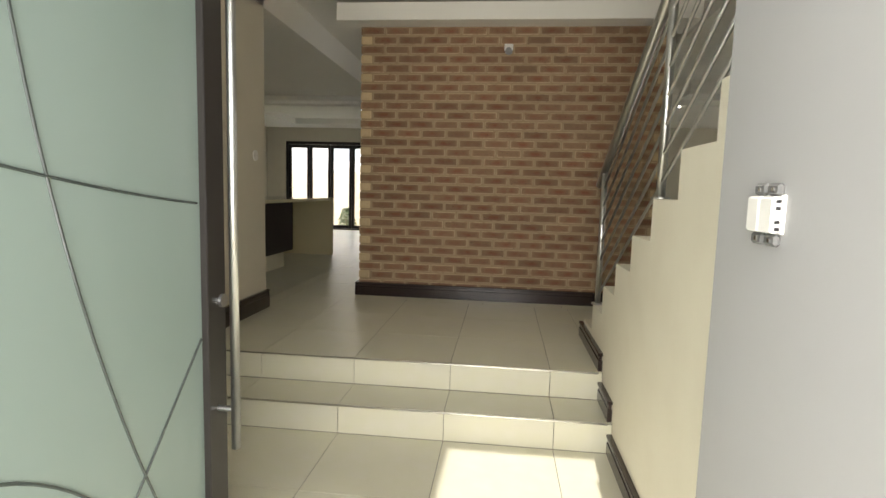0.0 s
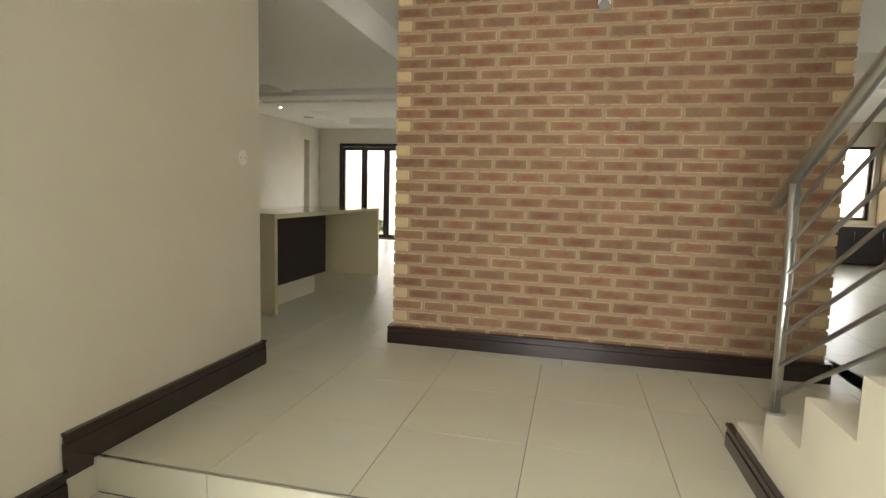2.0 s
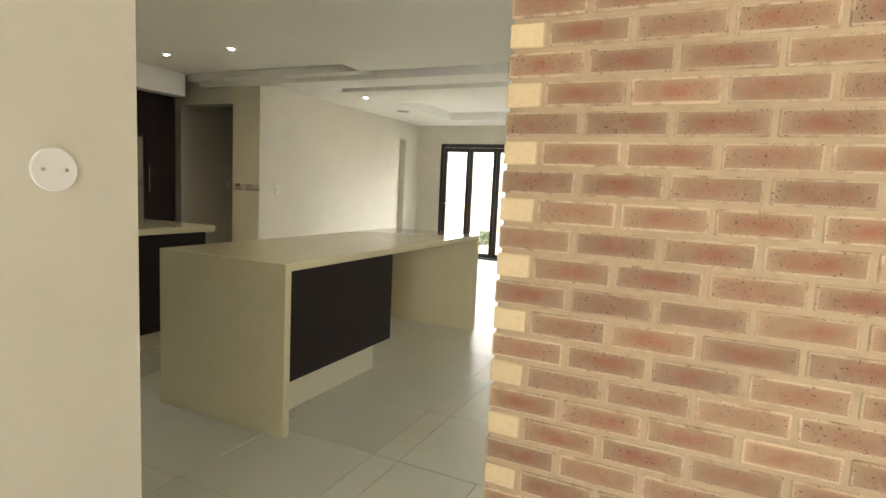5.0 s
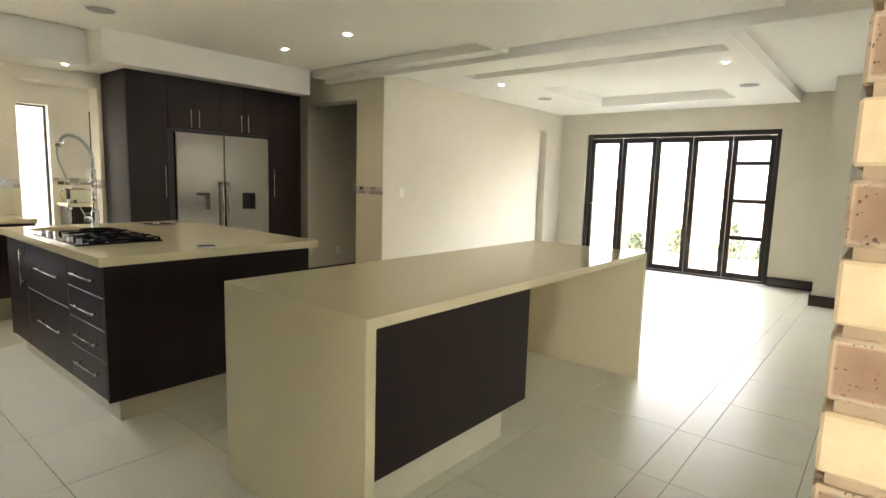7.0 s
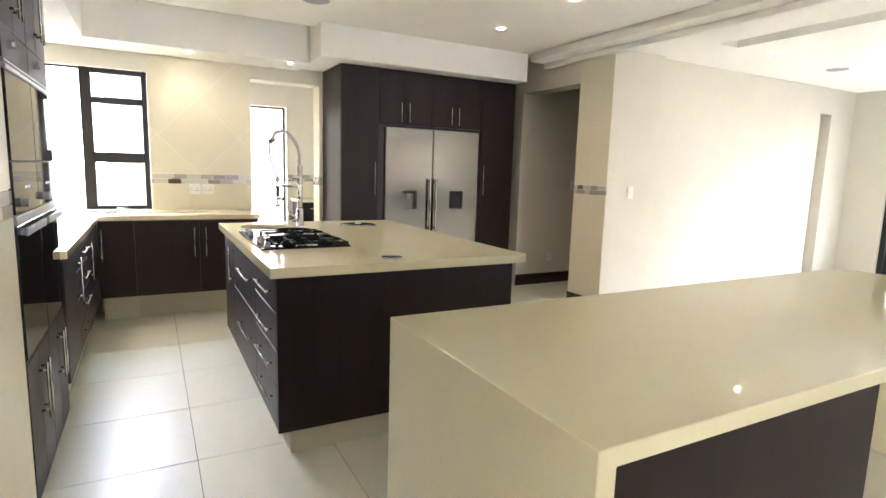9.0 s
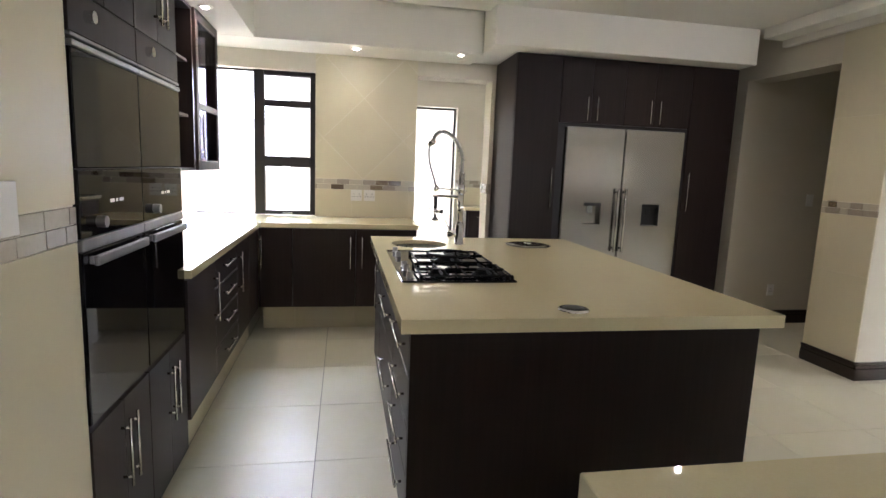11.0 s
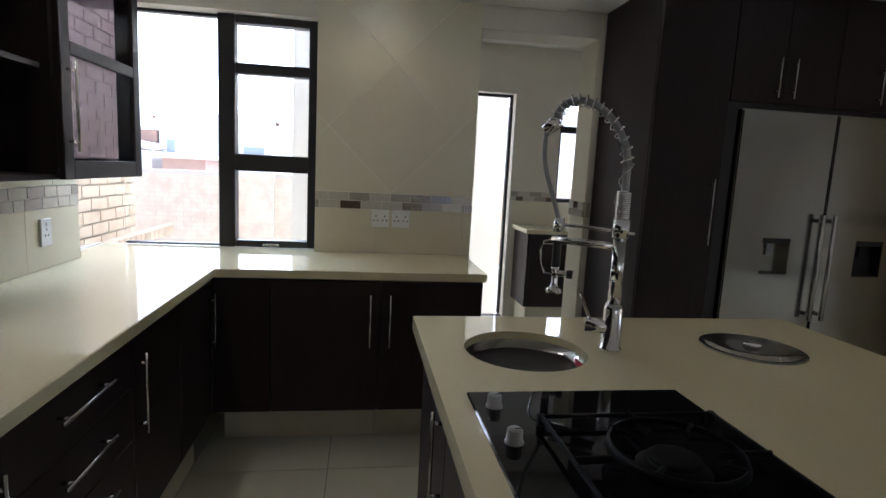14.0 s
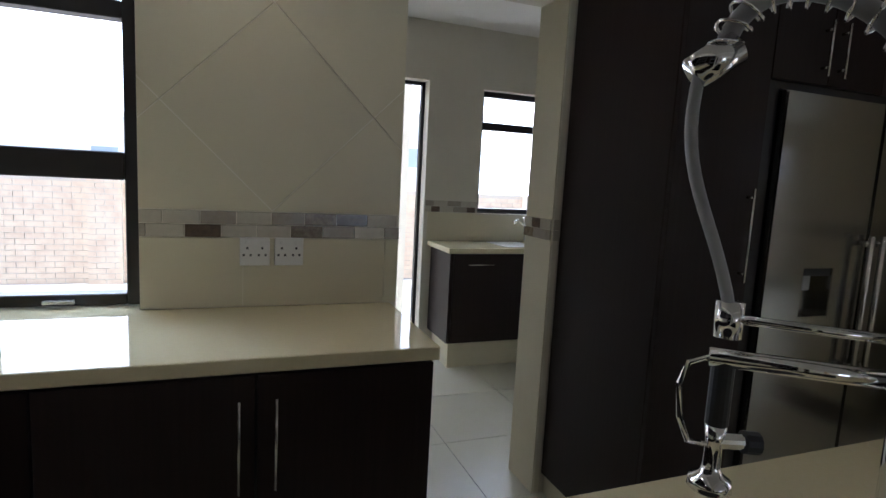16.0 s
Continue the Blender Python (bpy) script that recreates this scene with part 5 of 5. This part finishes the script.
sensor = thing("alarm_sensor", (0.13, 5.33, 2.33), "white alarm sensor high on the brick wall", "alarm sensor")
part("housing", boxes((0.09, 0.17, 5.285, 5.325, 2.34, 2.4), bev=0.008), WHITE_PLASTIC, sensor)
bm = bmesh.new()
bmesh.ops.create_uvsphere(bm, u_segments=16, v_segments=10, radius=0.036, matrix=Matrix.Translation((0.13, 5.305, 2.34)))
part("lens", bm, GREY_PLASTIC, sensor, "grey domed lens", True)

# ---- ceiling fittings ----
def downlight(x, y, z):
    d = thing("downlight", (x, y, z), "small lit recessed ceiling downlight", "downlight", "ceiling downlights")
    part("ring", lathe([(0.023, z), (0.046, z), (0.046, z - 0.004), (0.023, z - 0.006)], x, y, 24), WHITE_PLASTIC, d, "", True)
    part("lamp", lathe([(0.0175, z - 0.0065), (0.0175, z - 0.009), (0.01, z - 0.0095)], x, y, 20), LAMP, d, "glowing lamp face", True)


for x, y, z in ((-7.17, 5.47, 2.28), (-7.1, 6.31, 2.28), (-6.3, 4.55, 2.28), (-5.25, 4.55, 2.28), (-5.99, 7.86, CH - 0.045), (-5.03, 7.84, CH - 0.045), (-1.5, 6.2, 2.78), (-5.0, 10.2, D0), (-2.55, 10.25, D0), (2.8, 9.1, 2.45), (-8.2, 6.8, 2.55)):
    downlight(x, y, z)


def speaker(x, y, z):
    d = thing("ceiling_speaker", (x, y, z), "round white recessed ceiling speaker", "speaker", "ceiling speakers")
    part("rim", lathe([(0.1, z), (0.115, z), (0.115, z - 0.005), (0.1, z - 0.007)], x, y, 32), WHITE_PLASTIC, d, "", True)
    part("grille", lathe([(0.099, z - 0.0075), (0.099, z - 0.009), (0.05, z - 0.0095)], x, y, 32), FLAT_GREY, d, "pale grey grille", True)


for x, y, z in ((-6.1, 6.28, CH - 0.045), (-5.1, 11.45, D0), (-2.6, 11.6, D0)):
    speaker(x, y, z)

# ---- scullery ----
sc = thing("scullery_cabinet", (-9.2, 7.6, 0), "dark scullery base cabinet with pale worktop", "base cabinet")
part("body", boxes((-SW + 0.01, -9.07, 6.88, 8.9, 0.205, 0.87)), WENGE, sc)
part("side_panel", boxes((-SW + 0.01, -9.07, 6.86, 6.879, 0.205, 0.87)), WENGE, sc)
part("plinth", boxes((-SW + 0.01, -9.13, 6.9, 8.9, 0, 0.204)), WALL_TILE, sc)
for y0, y1 in ((6.885, 7.5), (7.505, 8.15)):
    front(sc, "door", -9.069, -9.05, y0, y1, 0.21, 0.865, ((-9.05, y0 + 0.1, 0.79), (-9.05, y0 + 0.3, 0.79)), OUT_E)
part("worktop", boxes((-SW + 0.005, -9.02, 6.83, 8.95, 0.872, 0.91), bev=0.003), QUARTZ, sc, "pale quartz worktop")
st = thing("scullery_tap", (-9.35, 7.62, 0.91), "small chrome mixer tap on the scullery worktop", "tap")
part("body", bars([((-9.35, 7.62, 0.91), (-9.35, 7.62, 1.03))], 0.022, 16), CHROME, st, "", True)
part("spout", tube([(-9.35, 7.62, 1.0), (-9.33, 7.57, 1.07), (-9.29, 7.5, 1.1), (-9.27, 7.46, 1.08)], 0.011, 10), CHROME, st, "", True)
part("lever", bars([((-9.35, 7.62, 1.03), (-9.31, 7.56, 1.12))], 0.006, 8), CHROME, st)
ssk = thing("scullery_sink", (-9.25, 7.45, 0.91), "shallow steel sink set in scullery worktop", "sink")
part("rim", boxes((-9.42, -9.1, 7.3, 7.58, 0.91, 0.914), bev=0.002), STEEL, ssk)

# ---- living room seen past the stairs ----
lc = thing("low_cabinet", (4.9, 13.05, 0), "low dark wooden cabinet under the window", "cabinet")
part("body", boxes((4.1, 5.45, 12.8, 13.29, 0.03, 0.7), bev=0.003), WENGE, lc)
part("worktop", boxes((4.08, 5.47, 12.78, 13.295, 0.7, 0.73), bev=0.003), QUARTZ, lc, "pale stone top")
for i in range(3):
    a = 4.105 + i * 0.448
    front(lc, "door", a + 0.002, a + 0.444, 12.78, 12.799, 0.05, 0.69, ((a + 0.4, 12.78, 0.42), (a + 0.4, 12.78, 0.62)), OUT_S)
ch = thing("chimney_breast", (6.2, 13.0, 0), "brown brick chimney breast with a black fire opening", "fireplace")
part("wall", boxes((5.5, 6.79, 12.72, 13.29, 0.0, 2.615)), MORTAR, ch)
part("firebox", boxes((5.62, 6.6, 12.69, 12.719, 0.62, 1.5), bev=0.004), BLACK_GLASS, ch, "black glass fire front")
part("hearth", boxes((5.48, 6.79, 12.66, 12.719, 0.0, 0.14), bev=0.004), SKIRT, ch, "dark skirting")

# ---- garden and neighbours ----
def yard_wall(name, rows, label):
    return structure(name, boxes(*rows), PALE_MORTAR, label)


def simple_house(name, x0, x1, y0, y1, h, label, roof_h=0.5, brick=False, wins=()):
    hs = thing(name, ((x0 + x1) / 2, (y0 + y1) / 2, -0.45), label, "house")
    part("wall", boxes((x0, x1, y0, y1, -0.45, h)), HAZED_BRICK if brick else WHITE_RENDER, hs)
    # Roofs are white on brick houses too, paled for the outdoor glare.
    part("roof", boxes((x0 - 0.4, x1 + 0.4, y0 - 0.4, y1 + 0.4, h, h + 0.18), bev=0.02), WHITE_RENDER, hs)
    for a, b, z0, z1, side, at in wins:
        r = (a, b, at - 0.04, at + 0.04, z0, z1) if side == "y" else (at - 0.04, at + 0.04, a, b, z0, z1)
        part("window", boxes(r, bev=0.01), HAZE_GLASS, hs)
    return hs


simple_house("neighbour_house", -12, 6, 27, 36, 5.6, "white rendered house beyond the garden wall", wins=((-8.4, -7.2, 2.4, 3.2, "y", 27), (-5, -3.5, 2.4, 3.3, "y", 27), (-1, 0.8, 2.4, 3.3, "y", 27), (3, 4.4, 2.4, 3.3, "y", 27)))
wh = simple_house("neighbour_house", -40, -30, -3.3, 1.4, 3.15, "white rendered house with flat overhanging roof beyond yard wall", wins=((-3.0, -2.66, 1.62, 2.15, "x", -30), (0.2, 1.1, 1.7, 2.0, "x", -30)))
for y0, y1 in ((-3.72, -3.35), (1.45, 1.82)):
    part("eave_end", boxes((-30.2, -30.0, y0 + 0.12, y1 - 0.12, 3.0, 3.12), bev=0.01), ROOF, wh, "dark eave end")
simple_house("neighbour_house", -44, -34, 9, 18, 4.8, "white rendered house beyond the yard wall", wins=((10.5, 12, 2, 3, "x", -34), (14, 15.5, 2, 3, "x", -34)))
bh = simple_house("neighbour_house", -39, -31, -12, -3.75, 2.55, "brown brick house beyond the yard wall", brick=True, wins=((-9, -8, 1.3, 2.0, "x", -31),))
part("lean_to", boxes((-30.9, -28.5, -12, -3.1, -0.45, 1.62)), WHITE_RENDER, bh, "white rendered lean-to")
bm = bmesh.new()
vs = [bm.verts.new(p) for p in ((-31, -12, 2.9), (-28.3, -12, 2.7), (-28.3, -3.0, 1.64), (-31, -3.0, 1.8))]
top = bmesh.ops.extrude_face_region(bm, geom=[bm.faces.new(vs)])
bmesh.ops.translate(bm, verts=[v for v in top["geom"] if isinstance(v, bmesh.types.BMVert)], vec=(0, 0, 0.1))
bmesh.ops.recalc_face_normals(bm, faces=bm.faces)
part("lean_to_roof", bm, WHITE_RENDER, bh, "pale sloping roof sheet")
gh = simple_house("garden_room", -29.5, -27, -2.2, -0.6, 1.35, "small brown brick garden room beyond yard wall", brick=True)

# ---- pieces: bricks, tiles, garden walls ----
def clip_mesh(cache, key, dims, bev):
    if key not in cache:
        bm = bmesh.new()
        box(bm, 0, dims[0], 0, dims[1], 0, dims[2], bev)
        me = bpy.data.meshes.new(key[0])
        bm.to_mesh(me)
        bm.free()
        cache[key] = me
    return cache[key]


CACHE = {}


def piece(name, x0, x1, y0, y1, z0, z1, material, parent, bev):
    dims = (round(x1 - x0, 3), round(y1 - y0, 3), round(z1 - z0, 3))
    key = (name, material.name) + dims
    me = clip_mesh(CACHE, key, dims, bev)
    if not me.materials:
        me.materials.append(material)
    ob = new(name, me)
    ob.location = (x0, y0, z0)
    ob.parent = parent
    return ob


# brick screen: stretcher bond, buff headers at both ends of every second course
CO, MOD, J = 0.086, 0.24, 0.0155
XL, XR = -1.262, 1.582
rng = random.Random(4)
count = 0
rest = bmesh.new()
for c in range(30):
    z0 = -0.008 + CO * c + 0.006
    z1 = z0 + CO - J
    if z1 < 0.1 or z1 > 2.6:
        continue
    z0 = max(z0, 0.005)
    buff = c % 2 == 0
    runs = []
    x = XL
    if buff:
        runs.append((x, x + 0.105, True))
        x += 0.105 + J
        end = XR - 0.105 - J
    else:
        end = XR
    first = x
    while x < end - 0.03:
        b = min(x + MOD - J, end)
        runs.append((x, b, False))
        x += MOD
    if buff:
        runs.append((XR - 0.105, XR, True))
    for a, b, q in runs:
        if b - a < 0.03:
            continue
        prn = rng.uniform(0.0, 0.004)
        y0 = 5.332 - prn
        if count < 400:
            piece("brick", a, b, y0, y0 + 0.02, z0, z1, QUOIN if q else BRICK, brick_wall, 0.004)
            count += 1
        else:
            box(rest, a, b, y0, y0 + 0.02, z0, z1, 0.003)
    # returns at the two ends
    for xe, s in ((XL, -1), (XR, 1)):
        xa, xb = (xe - 0.001, xe + 0.012) if s < 0 else (xe - 0.012, xe + 0.001)
        if s < 0:
            piece("brick", xa, xb, 5.356, 5.558, z0, z1, QUOIN if buff else BRICK, brick_wall, 0.003)
        else:
            box(rest, xa, xb, 5.356, 5.558, z0, z1)
part("return_bricks", rest, PLAIN_BRICK, brick_wall, "brown bricks of the far end", kind="stuff")


def lay(parent, x0, x1, y0, y1, lx, ly, z, side=0.602, t=0.004, j=0.0028, name="floor_tile", skip=None):
    """Square floor tiles on a lattice through (lx, ly), cut at the edges of a rectangle."""
    i0, i1 = math.floor((x0 - lx) / side), math.ceil((x1 - lx) / side)
    j0, j1 = math.floor((y0 - ly) / side), math.ceil((y1 - ly) / side)
    for i in range(i0, i1):
        for k in range(j0, j1):
            a0, a1 = max(lx + i * side, x0), min(lx + (i + 1) * side, x1)
            b0, b1 = max(ly + k * side, y0), min(ly + (k + 1) * side, y1)
            if a1 - a0 < 0.02 or b1 - b0 < 0.02:
                continue
            if skip and skip(a0, a1, b0, b1):
                continue
            piece(name, a0 + j / 2, a1 - j / 2, b0 + j / 2, b1 - j / 2, z - t, z, TILE, parent, 0.001)


# hall, steps and entrance
HX = -0.75
lay(floor, -1.88, 0.76, 3.335, 5.141, HX, 3.335, 0.0)
lay(floor, 0.76, 1.88, 4.13, 5.141, HX, 3.335, 0.0)
lay(floor, -1.88, 1.88, 5.141, 5.872, HX, 5.141, 0.0, side=0.731)
lay(entry_floor, -1.88, 0.76, 3.004, 3.333, HX, 3.004, S2)
lay(entry_floor, -1.88, 0.76, -2.6, 3.0, HX, 3.0, LOW)
for z0, z1, y in ((S2 + 0.002, -0.006, 3.335), (LOW + 0.002, S2 - 0.006, 3.0)):
    a = HX - 2 * 0.602
    while a < 0.76:
        b0, b1 = max(a, -1.88), min(a + 0.602, 0.76)
        if b1 - b0 > 0.02:
            piece("riser_tile", b0 + 0.0015, b1 - 0.0015, y - 0.001, y + 0.006, z0, z1, TILE, floor if y > 3.2 else entry_floor, 0.001)
        a += 0.602
for x0, x1, y, z in ((-1.88, 0.735, 3.331, 0.0), (-1.88, 0.735, 2.996, S2)):
    part("step_nosing", boxes((x0, x1, y - 0.004, y + 0.004, z - 0.008, z + 0.0015), bev=0.001), NICKEL, floor if z == 0 else entry_floor, "thin metal step edging")
# kitchen, dining room, passage, scullery
KX, KY = -2.02, 5.272
lay(floor, -7.5, -1.88, 4.13, 13.3, KX, KY, 0.0, skip=lambda a0, a1, b0, b1: (a1 < -5.95 and b0 > 11.0) or (b1 < 4.7 and a0 > -3.45 and b1 < 4.6))
lay(floor, -1.88, -1.26, 5.872, 13.3, KX, KY, 0.0)
lay(floor, -9.5, -7.5, 5.31, 9.2, KX, KY, 0.0)
# living room floor, far off: one joined sheet of tiles
bm = bmesh.new()
for i in range(14):
    for k in range(17):
        x0, y0 = -1.258 + 0.602 * i, 3.06 + 0.602 * k
        x1, y1 = min(x0 + 0.599, 6.79), min(y0 + 0.599, 13.29)
        if x1 - x0 < 0.05 or y1 - y0 < 0.05 or (x0 < 1.66 and y0 < 5.86):
            continue
        v = [bm.verts.new(p) for p in ((x0, y0, 0), (x1, y0, 0), (x1, y1, 0), (x0, y1, 0))]
        bm.faces.new(v)
part("living_floor_tiles", bm, TILE, floor, "cream tiles", kind="stuff")


def course_bricks(parent, x0, x1, y0, y1, z0, z1, axis, material, seed):
    """Far brickwork joined in one mesh: bricks stand proud of the mortar."""
    rng = random.Random(seed)
    bm = bmesh.new()
    verts, faces = [], []
    length = (x1 - x0) if axis == "y" else (y1 - y0)
    r = 0
    z = z0
    while z + 0.07 < z1:
        a = -(0.12 if r % 2 else 0)
        while a < length:
            p, q = max(a, 0), min(a + 0.228, length)
            if q - p > 0.02:
                o = rng.uniform(0.006, 0.011)
                if axis == "y":
                    c = [(x0 + p, x0 + q), (y0 - o, y0 + 0.002), (z, z + 0.073)]
                else:
                    c = [(x1 - 0.002, x1 + o), (y0 + p, y0 + q), (z, z + 0.073)]
                b = len(verts)
                verts += [(u, v, w) for u in c[0] for v in c[1] for w in c[2]]
                faces += [(b, b + 1, b + 3, b + 2), (b + 4, b + 6, b + 7, b + 5), (b, b + 4, b + 5, b + 1), (b + 2, b + 3, b + 7, b + 6), (b, b + 2, b + 6, b + 4), (b + 1, b + 5, b + 7, b + 3)]
            a += 0.24
        z += 0.086
        r += 1
    me = bpy.data.meshes.new("brickwork")
    me.from_pydata(verts, [], faces)
    me.materials.append(material)
    ob = new("brickwork", me)
    bm.free()
    ob.parent = parent
    if parent.name in ORIGIN:
        me.transform(Matrix.Translation(-ORIGIN[parent.name]))
    return tagged(ob, "brick courses", kind="stuff")


PB = mat("pale_garden_brick", (0.78, 0.65, 0.49), 0.9, spots=((5, (0.64, 0.48, 0.34), 0.6),), bump=0.3)
g1 = yard_wall("garden_wall_north", [(-14, 12, 19.0, 19.25, -0.45, 1.65)] + [(x, x + 0.5, 18.9, 19.0, -0.45, 1.75) for x in (-9, -5.6, -2.2, 1.2, 4.6)], "pale brick garden wall")
course_bricks(g1, -9, 6, 19.0, 19.25, -0.45, 1.65, "y", PB, 21)
g2 = yard_wall("garden_wall_west", [(-15.25, -15.0, -8, 20, -0.45, 1.16)] + [(-15.0, -14.88, y, y + 0.45, -0.45, 1.17) for y in (-4.0, -0.3, 3.36, 7.0, 10.7)], "pale brick yard wall")
course_bricks(g2, -15.25, -15.0, -2, 13, -0.45, 1.16, "x", PB, 22)
for y in (-0.3, 3.36, 7.0):
    course_bricks(g2, -15.0, -14.88, y, y + 0.45, -0.45, 1.17, "x", PB, 25)
# The unseen east run is added to block sun at the corner window.
g3 = yard_wall("wing_wall", [(-9.1, -5.0, 3.3, 3.6, -0.45, 3.0)], "pale facing brick wing of the house")
course_bricks(g3, -9.1, -7.72, 3.62, 3.9, -0.2, 3.0, "y", PB, 23)
course_bricks(ch, 5.5, 6.79, 12.72, 13.29, 0.15, 2.6, "y", BRICK, 24)
part("brick_sill", boxes(*[(-8.9 + 0.08 * k, -8.83 + 0.08 * k, 3.9, 3.97, 0.80, 0.87) for k in range(14)], bev=0.004), PB, g3, "pale brick-on-edge sill")


def shrub(x, y, z, h, seed):
    rng = random.Random(seed)
    p = thing("garden_shrub", (x, y, z), "small leafy green garden shrub by the wall", "shrub", "garden shrubs")
    part("stem", bars([((x, y, z), (x + rng.uniform(-0.1, 0.1), y, z + h * 0.6)) for _ in range(4)], 0.012, 6), ROOF, p)
    verts, faces = [], []
    for _ in range(420):
        a, b = rng.uniform(0, 6.28), rng.random()
        r = 0.42 * h * math.sqrt(rng.random()) * (1.1 - 0.6 * b)
        c = Vector((x + r * math.cos(a), y + r * math.sin(a), z + h * (0.2 + 0.8 * b)))
        u = Vector((rng.uniform(-1, 1), rng.uniform(-1, 1), rng.uniform(-0.5, 1))).normalized() * 0.06
        v = u.orthogonal().normalized() * 0.022
        i = len(verts)
        verts += [c - u, c + v, c + u, c - v]
        faces.append((i, i + 1, i + 2, i + 3))
    me = bpy.data.meshes.new("leaves")
    me.from_pydata([Vector(q) - Vector((x, y, z)) for q in verts], [], faces)
    me.materials.append(LEAF)
    ob = new("leaves", me)
    ob.parent = p


for i, x in enumerate((-6.2, -5.2, -4.0, -3.3, -2.6)):
    shrub(x, 18.4, -0.45, 0.6 + 0.2 * (i % 3), 40 + i)
part("planter_edge", boxes((-9, 6, 18.0, 18.12, -0.45, -0.25)), QUOIN, None, "low buff brick bed edging", kind="structure")
